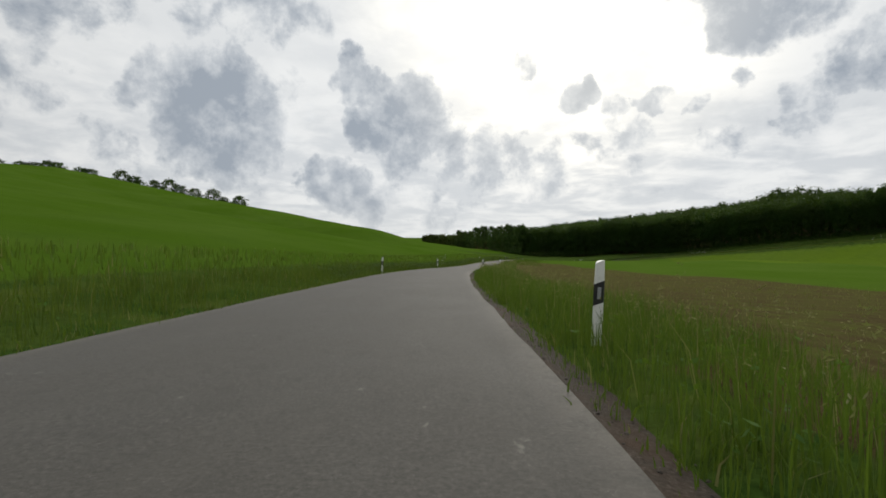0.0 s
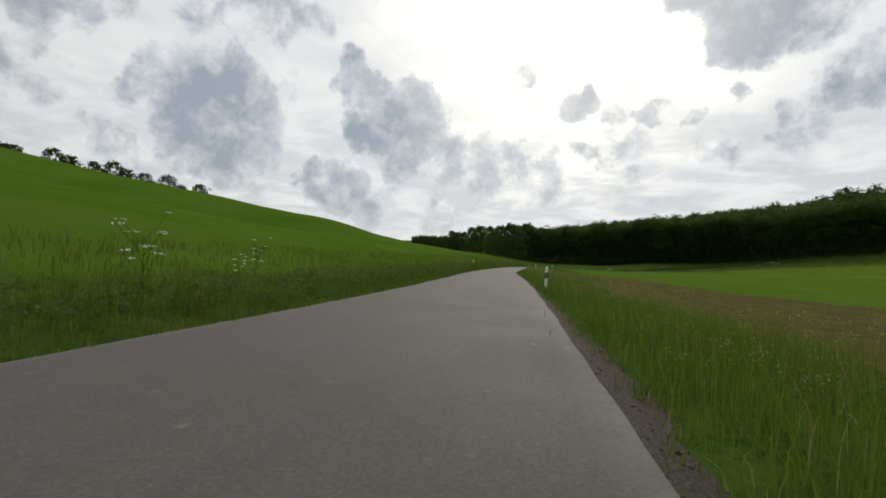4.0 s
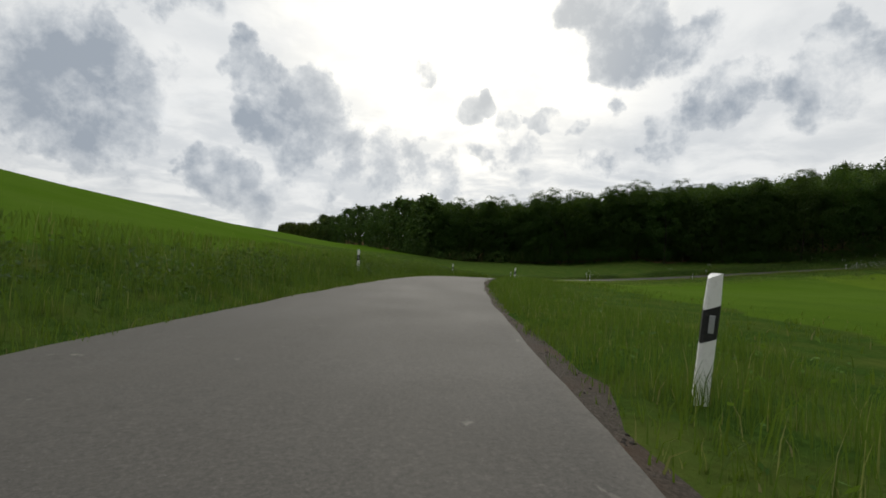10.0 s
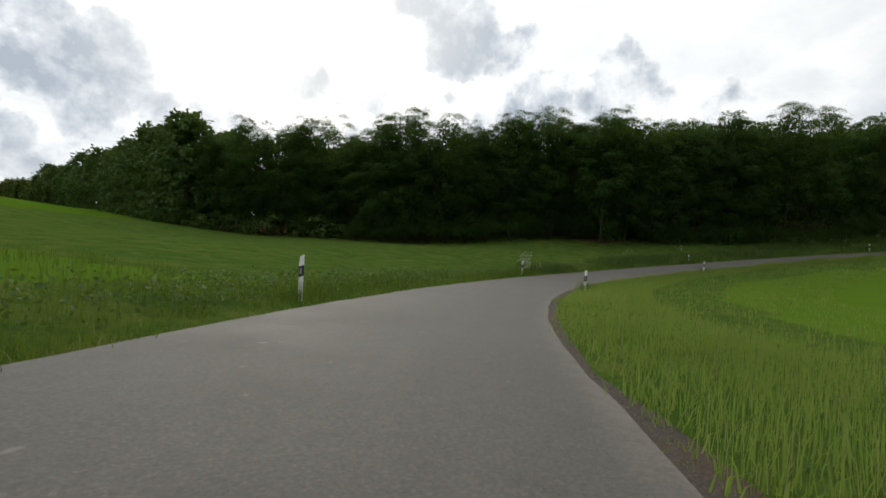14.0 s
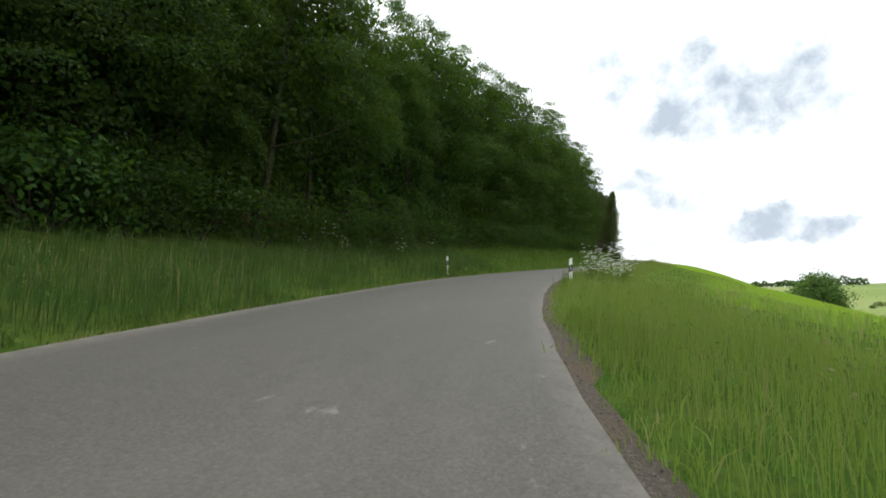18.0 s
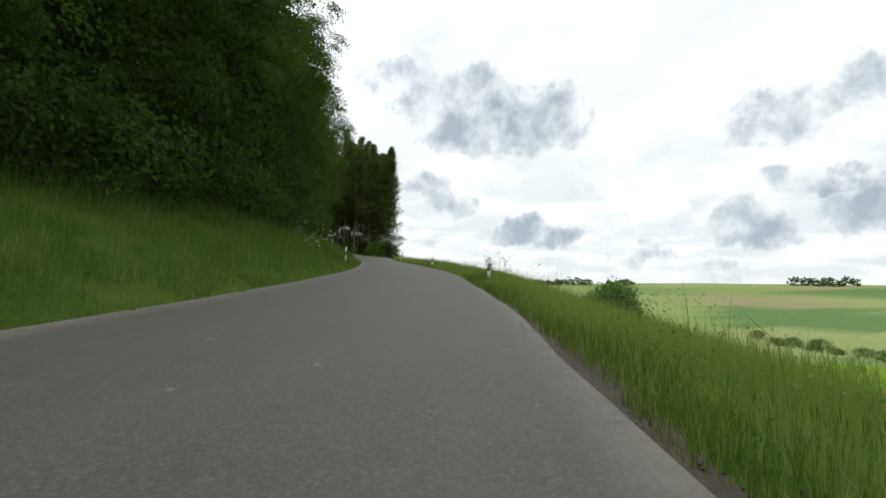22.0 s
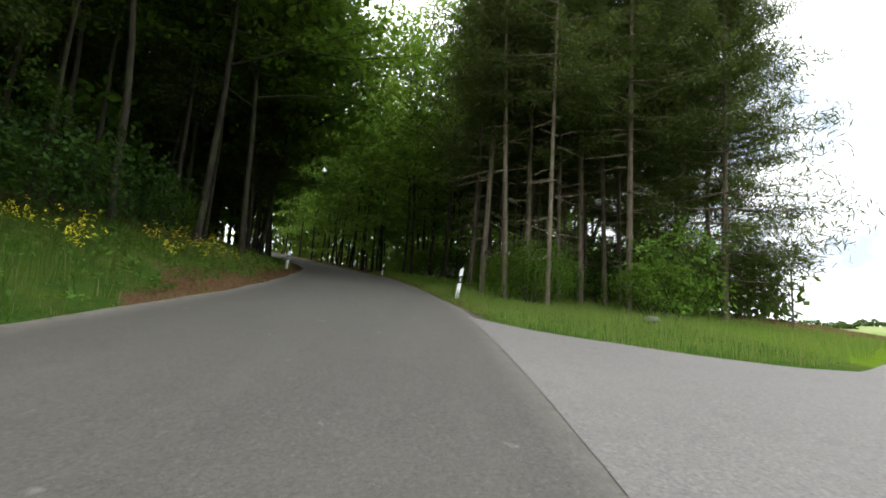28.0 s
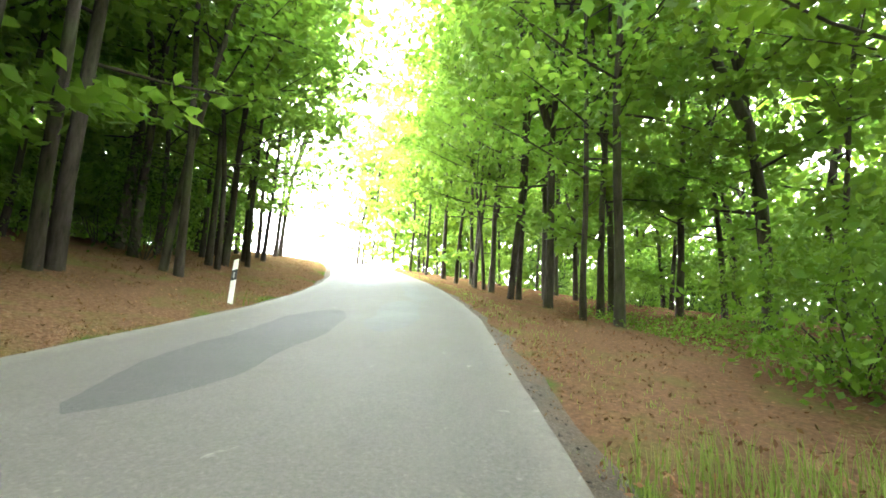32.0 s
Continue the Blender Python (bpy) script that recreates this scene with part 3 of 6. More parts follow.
def sheet_axis(lo, hi, fine, far, grow=1.16):
    mid = list(np.arange(lo, hi + 0.01, fine))
    step, up, down = fine, [], []
    a, b = hi, lo
    while a < far or b > -far:
        step *= grow
        a, b = a + step, b - step
        up.append(a), down.append(b)
    return np.array(down[::-1] + mid + up)


def colour_layer(me, name, data):
    layer = me.color_attributes.new(name, "FLOAT_COLOR", "POINT")
    layer.data.foreach_set("color", np.c_[data, np.ones(len(data))].astype(np.float32).ravel())


def mesh_from(name, verts, faces, mat, smooth=False):
    """A mesh from arrays of vertices and equal-sided faces."""
    me = bpy.data.meshes.new(name)
    verts, faces = np.asarray(verts, np.float32), np.asarray(faces, np.int32)
    me.vertices.add(len(verts))
    me.vertices.foreach_set("co", verts.ravel())
    n = faces.shape[1]
    me.loops.add(faces.size)
    me.loops.foreach_set("vertex_index", faces.ravel())
    me.polygons.add(len(faces))
    me.polygons.foreach_set("loop_start", np.arange(0, faces.size, n, dtype=np.int32))
    if smooth:
        me.polygons.foreach_set("use_smooth", np.ones(len(faces), bool))
    me.update(calc_edges=True)
    me.validate()
    if mat:
        me.materials.append(mat)
    return me


def grid_faces(nx, ny):
    i, j = np.meshgrid(np.arange(nx - 1), np.arange(ny - 1), indexing="ij")
    a = (i * ny + j).ravel()
    return np.stack([a, a + ny, a + ny + 1, a + 1], 1)


def build_ground():
    xs, ys = sheet_axis(-45, 320, 1.5, 4200), sheet_axis(-30, 300, 1.5, 4200)
    X, Y = np.meshgrid(xs, ys, indexing="ij")
    q = np.stack([X.ravel(), Y.ravel()], 1)
    z, u, d = ground_height(q)
    drop = np.where(d > 0, np.where(d < half_left(u) + 0.35, 0.22, 0), np.where(-d < half_right(u) + 0.08, 0.13, 0))
    z = z + np.where(np.abs(d) > 5, 1, 0) * 0.12 * (np.sin(q[:, 0] * 0.21 + 1.3 * np.sin(q[:, 1] * 0.13)) + np.sin(q[:, 1] * 0.17)) * np.clip((np.abs(d) - 5) / 15, 0, 1)
    z = z - drop
    me = mesh_from("ground", np.c_[q, z], grid_faces(len(xs), len(ys)), GROUND, True)
    soil = (d < -4.6) & (u > -90) & (q[:, 1] < 141) & (q[:, 0] < np.interp(q[:, 1], (0, 100, 141), (33.5, 27.5, 26))) & (q[:, 0] > -6)
    wood = in_wood(q, u, d)
    litter = (u > 400) & (u < 520) & (((d > np.interp(u, (412, 422), (9.0, 3.0))) & (d < 45)) | ((d < -2.6) & (d > -30) & (u > 424)) | ((u > 408) & (u < 430) & (d > 2.2) & (d < 3.9))) | (wood & (np.abs(d) > 14))
    crop = ((d > 6.5) & (u < 215)) | ((d < -9) & ~soil) | (np.abs(d) > 60)
    crop &= ~wood
    colour_layer(me, "cover", np.stack([soil, litter, crop], 1).astype(float))
    tint = np.tile(np.array([(0.062, 0.122, 0.008)]), (len(q), 1))
    tint[d < 0] = (0.077, 0.138, 0.013)
    east = (d < 0) & (u > 275)
    tint[east] = (0.12, 0.185, 0.016)
    # the patchwork across the valley
    far = (np.hypot(q[:, 0] - 150, q[:, 1] - 120) > 210) & (d < 0)
    v, w = q[:, 0] * 0.83 + q[:, 1] * 0.56, q[:, 1] * 0.83 - q[:, 0] * 0.56
    cell = (np.floor(v / 190) * 3 + np.floor(w / (260 + 60 * np.sin(np.floor(v / 190) * 2.1))) * 5).astype(int) % 6
    tones = np.array([(0.19, 0.215, 0.095), (0.135, 0.17, 0.08), (0.21, 0.225, 0.11), (0.08, 0.125, 0.06), (0.22, 0.18, 0.12), (0.165, 0.195, 0.08)])
    tint[far] = tones[cell[far]]
    colour_layer(me, "crop", tint)
    ob = tagged(new("ground", me), "rolling green fields, brown tilled strip and leaf-strewn wood floor", "ground", kind="structure")
    return ob


def ribbon(name, u, lo, hi, lift, mat, across=9, drop=0.0, wobble=0.0, seed=3, crown=0.0):
    """A strip along the road between the laterals lo and hi."""
    rng = np.random.default_rng(seed)
    x, y, z, lx, ly = (np.interp(u, RUN, k) for k in (LINE[:, 0], LINE[:, 1], LINE[:, 2], LEFT[:, 0], LEFT[:, 1]))
    f = np.linspace(0, 1, across)
    jit = np.convolve(rng.normal(size=len(u) + 8), np.ones(5) / 5, "same")[4:-4] * wobble
    jit2 = np.convolve(rng.normal(size=len(u) + 8), np.ones(3) / 3, "same")[4:-4] * wobble * 0.6
    lo, hi = np.broadcast_to(lo, u.shape)[:, None], np.broadcast_to(hi, u.shape)[:, None]
    D = lo + (hi - lo) * f[None] + jit[:, None] * (np.abs(f[None] - 0.5) * 2 if wobble else 0) + (jit2[:, None] * (f[None] > 0.9) if wobble else 0)
    Z = z[:, None] + lift + crown * (1 - (D / HALF) ** 2) - drop * f[None] ** 1.5
    V = np.stack([x[:, None] + lx[:, None] * D, y[:, None] + ly[:, None] * D, Z], 2).reshape(-1, 3)
    F = grid_faces(len(u), across)
    if hi[0, 0] > lo[0, 0]:
        F = F[:, ::-1]
    me = mesh_from(name, V, F, mat, True)
    uv = me.uv_layers.new(name="along")
    flat_uv = np.stack([D.ravel(), np.repeat(u, across)], 1).astype(np.float32)
    uv.data.foreach_set("uv", flat_uv[F.ravel()].ravel())
    return new(name, me)


build_ground()
ALONG = np.arange(RUN[0] + 2, RUN[-1] - 2, 0.5)
road = tagged(ribbon("road", ALONG, -half_right(ALONG), half_left(ALONG), 0.045, ROAD, 15, wobble=0.05, crown=0.02), "worn grey asphalt country road without markings", "road", kind="structure")
tagged(ribbon("road_shoulder_right", ALONG, -half_right(ALONG) + 0.12, -half_right(ALONG) - 0.42, 0.034, SHOULDER, 6, 0.10, 0.13, 5), "crumbled gravel and earth road shoulder", "shoulder", kind="structure")
tagged(ribbon("road_shoulder_left", ALONG, half_left(ALONG) - 0.12, half_left(ALONG) + 0.36, 0.034, SHOULDER, 6, 0.10, 0.09, 6), "crumbled gravel and earth road shoulder", "shoulder", kind="structure")


# ---- things: helpers ----
def part(name, me, parent, label=""):
    ob = new(name, me)
    ob.parent = parent
    return tagged(ob, label) if label else ob


def bm_mesh(name, bm, mat):
    me = bpy.data.meshes.new(name)
    bm.to_mesh(me)
    bm.free()
    me.materials.append(mat)
    return me


def root(name, x, y, z, label, category, group="", rz=0.0, scale=1.0):
    ob = new(name)
    ob.matrix_basis = pose(x, y, z, 0, 0, rz) @ Matrix.Scale(scale, 4)
    return tagged(ob, label, category, group)


# ---- delineator posts ----
def prism(outline, z0, z1, slope=0.0):
    """An upright prism; its two ends rise by slope per metre along x."""
    bm = bmesh.new()
    low = [bm.verts.new((x, y, z0 + slope * x)) for x, y in outline]
    high = [bm.verts.new((x, y, z1 + slope * x)) for x, y in outline]
    n = len(outline)
    bm.faces.new(low[::-1]), bm.faces.new(high)
    for i in range(n):
        bm.faces.new((low[i], low[(i + 1) % n], high[(i + 1) % n], high[i]))
    return bm


POST_LINE = [(-0.06, -0.028), (-0.045, -0.042), (0.045, -0.042), (0.06, -0.028), (0.03, 0.05), (0.0, 0.064), (-0.03, 0.05)]


def delineator():
    ob = root("delineator_post", 0, 0, 0, "white plastic roadside post with slanted black band in verge grass", "roadside post", "roadside posts")
    shaft = prism(POST_LINE, -0.25, 0.52, 0.0)
    for v in shaft.verts:
        if v.co.z > 0:
            v.co.z += 0.40 * v.co.x
    part("shaft", bm_mesh("post_shaft", shaft, POST_WHITE), ob)
    band = part("band", bm_mesh("post_band", prism([(x * 1.03, y * 1.03) for x, y in POST_LINE], 0.521, 0.769, 0.40), POST_BLACK), ob, "slanted black band")
    cap = prism(POST_LINE, 0.77, 1.0, 0.40)
    top = [v for v in cap.verts if v.co.z > 0.9]
    for v in top:
        v.co.x *= 0.86
        v.co.y *= 0.8
        v.co.z += 0.02 * (1 - abs(v.co.x) / 0.06)
    part("cap", bm_mesh("post_cap", cap, POST_WHITE), ob)
    bm = bmesh.new()
    bmesh.ops.create_cube(bm, size=1, matrix=Matrix.Translation((0, -0.045, 0.645)) @ Matrix.Diagonal((0.042, 0.010, 0.135, 1)))
    bmesh.ops.bevel(bm, geom=bm.edges[:], offset=0.003, segments=1, affect="EDGES")
    part("reflector", bm_mesh("post_reflector", bm, REFLECTOR), band, "grey reflector")
    return ob


# metres along the road, side (1 left), lean across, lean along
POSTS = [(5.5, -1, 3, -1, 3.35), (43.3, -1, -1, 1), (76.7, -1, 2, 0, 3.0), (151.9, -1, 4, 2, 3.35), (186.4, -1, 3, 0, 3.5), (227, -1, 0, 1), (255.8, -1, 1, 1, 3.4),
         (286.2, -1, 0, 0), (320.5, -1, 4, 1), (348.6, -1, 2, 0), (371.0, -1, 6, 1), (391.7, -1, 2, 1, 3.2), (415.5, -1, 7, 1, 3.2), (436.3, -1, 5, 2),
         (30.1, 1, 3, 0, 3.0), (54.5, 1, 0, 1), (117.2, 1, -1, 1, 3.4), (169.7, 1, 0, 1, 3.5), (193.9, 1, 0, -1, 3.3), (213.7, 1, 0, 0), (236.5, 1, 0, 1),
         (264.2, 1, -2, 0), (291.6, 1, -3, 1, 3.4), (359.2, 1, 0, 1, 3.4), (399.5, 1, 2, 0, 3.4), (426.7, 1, 4, 0, 3.3), (449, 1, 2, 1, 3.2)]
first_post = None
for u, side, lean, lean2, *away in POSTS:
    x, y, _ = on_road(u, side * (away[0] if away else HALF + 0.62))
    heading = math.degrees(math.atan2(np.interp(u, RUN, TAN[:, 1]), np.interp(u, RUN, TAN[:, 0]))) - 90
    m = pose(x, y, at_ground(x, y) - 0.03, lean2, lean, heading)
    if first_post is None:
        first_post = delineator()
        first_post.matrix_basis = m
    else:
        copy_thing(first_post, m)


# ---- plants: shared shapes ----
def leaf_arrays(centres, normals, count, spread, size, rng, flatten=0.6, slender=0.55):
    """Small folded leaves scattered round the given centres."""
    n = len(centres) * count
    c = np.repeat(centres, count, axis=0) + rng.normal(size=(n, 3)) * spread * np.array([1, 1, flatten])
    ax = np.repeat(normals, count, axis=0) * 0.9 + rng.normal(size=(n, 3)) * 0.65 + np.array([0, 0, 0.15])
    ax /= np.linalg.norm(ax, axis=1)[:, None]
    t = np.cross(ax, rng.normal(size=(n, 3)))
    t /= np.linalg.norm(t, axis=1)[:, None] + 1e-9
    b = np.cross(ax, t)
    s = size * rng.uniform(0.65, 1.3, (n, 1))
    w = s * slender * 0.5
    fold = ax * s * 0.14
    V = np.stack([c - t * s * 0.5, c + b * w - fold, c + t * s * 0.5 - fold * 1.6, c - b * w - fold], 1).reshape(-1, 3)
    k = np.arange(n)[:, None] * 4
    F = np.concatenate([k + np.array([0, 1, 2]), k + np.array([0, 2, 3])], 1).reshape(-1, 3)
    return V, F


def leaf_mesh(name, centres, normals, count, spread, size, mat, rng, flatten=0.6, slender=0.55, core=None):
    """One mesh of leaves; core holds the larger boughs of leaves inside the crown."""
    V, F = leaf_arrays(centres, normals, count, spread, size, rng, flatten, slender)
    if core is not None:
        W, G = leaf_arrays(*core, rng, 0.8, 0.8)
        V, F = np.concatenate([V, W]), np.concatenate([F, G + len(V)])
    return mesh_from(name, V, F, mat)


def tubes(name, paths, mat, sides=6):
    """Tapered limbs: each path is (points, radii)."""
    V, F, base = [], [], 0
    for pts, rad in paths:
        pts, rad = np.asarray(pts, float), np.asarray(rad, float)
        d = np.gradient(pts, axis=0)
        d /= np.linalg.norm(d, axis=1)[:, None] + 1e-9
        ref = np.array([1.0, 0, 0]) if abs(d[0, 0]) < 0.8 else np.array([0, 1.0, 0])
        a = np.cross(d, ref)
        a /= np.linalg.norm(a, axis=1)[:, None]
        b = np.cross(d, a)
        ang = np.linspace(0, 2 * np.pi, sides, endpoint=False)
        ring = pts[:, None] + rad[:, None, None] * (np.cos(ang)[None, :, None] * a[:, None] + np.sin(ang)[None, :, None] * b[:, None])
        V.append(ring.reshape(-1, 3))
        for i in range(len(pts) - 1):
            for j in range(sides):
                k = (j + 1) % sides
                F.append((base + i * sides + j, base + i * sides + k, base + (i + 1) * sides + k, base + (i + 1) * sides + j))
        base += len(pts) * sides
    return mesh_from(name, np.concatenate(V), F, mat, True)


def bent(rng, start, way, length, steps, sway):
    pts, p, d = [np.array(start, float)], np.array(start, float), np.array(way, float)
    d /= np.linalg.norm(d)
    for _ in range(steps):
        d = d + rng.normal(size=3) * sway
        d /= np.linalg.norm(d)
        p = p + d * length / steps
        pts.append(p)
    return np.array(pts)


def crown_points(rng, n, height, low, radius, lumps=7, top=0.35):
    """Places and outward ways on an uneven, lumpy crown."""
    lump = rng.normal(size=(lumps, 3))
    lump /= np.linalg.norm(lump, axis=1)[:, None]
    f = rng.uniform(0, 1, n) ** 0.68
    a = rng.uniform(0, 2 * np.pi, n)
    prof = np.where(f < 0.4, 0.74 + 0.26 * f / 0.4, np.sqrt(np.maximum(0, 1 - ((f - 0.4) / 0.61) ** 2)))
    out = np.stack([np.cos(a) * prof, np.sin(a) * prof, np.maximum(0, f - 0.4) * 1.4 + 0.1], 1)
    out /= np.linalg.norm(out, axis=1)[:, None]
    bulge = 1 + 0.26 * np.max(np.maximum(0, out @ lump.T) ** 8, axis=1) + rng.normal(size=n) * 0.08
    r = radius * prof * bulge * rng.uniform(0.35, 1.0, n) ** 0.35
    c = np.stack([np.cos(a) * r, np.sin(a) * r, low + f * (height - low) * (0.92 + 0.08 * bulge)], 1)
    return c, out


def bough_crown(rng, boughs, per, height, low, radius, reach=1.25):
    """Leaf places on domed boughs, with hollows between them, and the ways they face."""
    c, o = crown_points(rng, boughs, height, low, radius)
    d = rng.normal(size=(boughs, per, 3)) + o[:, None] * 1.1 + np.array([0, 0, 1.3])
    d /= np.linalg.norm(d, axis=2)[..., None]
    size = reach * rng.uniform(0.55, 1.35, (boughs, 1, 1)) * np.array([1.0, 1.0, 0.74])
    p = c[:, None] + d * size * rng.uniform(0.72, 1.08, (boughs, per, 1))
    p[..., 2] -= 0.12 * np.linalg.norm(p[..., :2] - c[:, None, :2], axis=2) ** 1.5
    return p.reshape(-1, 3), 1.5 * d.reshape(-1, 3)


def edge_tree(name, seed, height, low, radius, boughs, per, size, leaf, label, group, reach=1.25):
    """A tree at the wood's edge: leafy boughs in domes down to the ground, dark hollows between."""
    rng = np.random.default_rng(seed)
    ob = root(name, 0, 0, 0, label, "tree", group)
    stem = bent(rng, (0, 0, -0.4), (rng.normal() * 0.025, rng.normal() * 0.025, 1), height * 0.86, 8, 0.05)
    paths = [(stem, 0.17 * np.linspace(1.15, 0.12, 9))]
    for i in range(8):
        f = 0.12 + 0.7 * i / 8
        a = i * 2.4 + rng.uniform(-0.4, 0.4)
        paths.append((bent(rng, stem[0] + (stem[-1] - stem[0]) * f, (math.cos(a), math.sin(a), rng.uniform(0.3, 0.9)), radius * (1.0 - 0.5 * f), 4, 0.16), 0.17 * (0.42 - 0.3 * f) * np.linspace(1, 0.2, 5)))
    part("trunk", tubes(name + "_trunk", paths, BARK), ob)
    p, d = bough_crown(rng, boughs, per, height, low, radius, reach)
    # loose shoots that break the outline at the top
    tips = crown_points(rng, 26, height * 1.05, height * 0.6, radius * 0.7)
    shoots = np.concatenate([tips[0] + np.array([0, 0, 0.16 * k]) + rng.normal(size=tips[0].shape) * 0.06 for k in range(7)])
    p, d = np.concatenate([p, shoots]), np.concatenate([d, np.tile(tips[1], (7, 1))])
    inner = crown_points(rng, 150, height * 0.97, low + 0.2, radius * 0.55)
    part("crown", leaf_mesh(name + "_crown", p, d, 1, 0.05, size, leaf, rng, 0.8, 0.62, core=(*inner, 40, 0.5, 0.26)), ob)
    return ob


def broadleaf(name, seed, height, low, radius, clumps, per, size, leaf, label, group, barkm=None, trunk_r=0.24, limbs=9, spread=0.42, inner_leaf=0.85):
    rng = np.random.default_rng(seed)
    ob = root(name, 0, 0, 0, label, "tree", group)
    stem = bent(rng, (0, 0, -0.4), (rng.normal() * 0.025, rng.normal() * 0.025, 1), height * 0.86, 8, 0.05)
    paths = [(stem, trunk_r * np.linspace(1.15, 0.12, 9))]
    for i in range(limbs):
        f = 0.22 + 0.6 * i / max(1, limbs)
        s = stem[0] + (stem[-1] - stem[0]) * f
        a = i * 2.4 + rng.uniform(-0.4, 0.4)
        paths.append((bent(rng, s, (math.cos(a), math.sin(a), rng.uniform(0.3, 0.9)), radius * (1.05 - 0.5 * f), 4, 0.16), trunk_r * (0.42 - 0.3 * f) * np.linspace(1, 0.2, 5)))
    part("trunk", tubes(name + "_trunk", paths, barkm or BARK), ob)
    c, o = crown_points(rng, clumps, height, low, radius)
    inner = crown_points(rng, 105, height * 0.975, low, radius * 0.74)
    part("crown", leaf_mesh(name + "_crown", c, o, per, spread, size, leaf, rng, 0.45, core=(*inner, 8 if inner_leaf > 0.5 else 15 if inner_leaf > 0.4 else 40, 0.6, inner_leaf)), ob)
    return ob


def spruce(name, seed, height, bare, radius, label, group, sprays=8, per_whorl=6, barkm=None, dead=True, step=0.5, needle=0.38):
    rng = np.random.default_rng(seed)
    ob = root(name, 0, 0, 0, label, "tree", group)
    r0 = 0.0047 * height + 0.012
    stem = np.stack([np.linspace(0, rng.normal() * 0.25, 10), np.linspace(0, rng.normal() * 0.25, 10), np.linspace(-0.4, height, 10)], 1)
    paths = [(stem, r0 * np.linspace(1.12, 0.06, 10))]
    cs, ns = [], []
    z = bare
    while z < height - 0.3:
        f = (z - bare) / (height - bare)
        reach = radius * (1 - f) ** 0.85 * rng.uniform(0.8, 1.12) + 0.15
        if f < 0.12:
            reach *= 0.55 + 3.5 * f
        for k in range(per_whorl):
            a = rng.uniform(0, 2 * np.pi)
            droop = -0.32 + 0.75 * f + rng.normal() * 0.08
            length = reach * rng.uniform(0.7, 1.1)
            way = np.array([math.cos(a), math.sin(a), droop])
            pts = bent(rng, (stem[0, 0] * (1 - f) + stem[-1, 0] * f, stem[0, 1] * (1 - f) + stem[-1, 1] * f, z), way, length, 3, 0.06)
            pts[:, 2] += 0.16 * (np.linspace(0, 1, 4) ** 2) * length
            paths.append((pts, np.array([0.032, 0.022, 0.012, 0.004]) * (1.1 - 0.6 * f)))
            for q in np.linspace(0.28, 1.0, sprays):
                i = min(2, int(q * 3))
                p = pts[i] + (pts[i + 1] - pts[i]) * (q * 3 - i)
                cs.append(p), ns.append((way[0] * 0.25, way[1] * 0.25, 0.6))
        z += step * rng.uniform(0.8, 1.2)
    if dead:
        z = 1.8
        while z < bare + 1:
            for k in range(3):
                a = rng.uniform(0, 2 * np.pi)
                pts = bent(rng, (0, 0, z), (math.cos(a), math.sin(a), rng.uniform(-0.35, 0.15)), rng.uniform(0.5, 1.9), 3, 0.12)
                paths.append((pts, np.array([0.022, 0.015, 0.009, 0.003])))
            z += rng.uniform(0.35, 0.7)
    part("trunk", tubes(name + "_trunk", paths if needle < 0.6 else paths[:1], barkm or BARK_SPRUCE, 4), ob)
    fine = needle < 0.6
    part("crown", leaf_mesh(name + "_crown", np.array(cs) - np.array([0, 0, 0.10 if fine else 0]), np.array(ns), 24 if fine else 5, 0.19 if fine else 0.16 + 0.3 * (needle - 0.46), needle * 0.72 if fine else needle, NEEDLE, rng, 1.1, 0.13 if fine else 0.45), ob)
    return ob


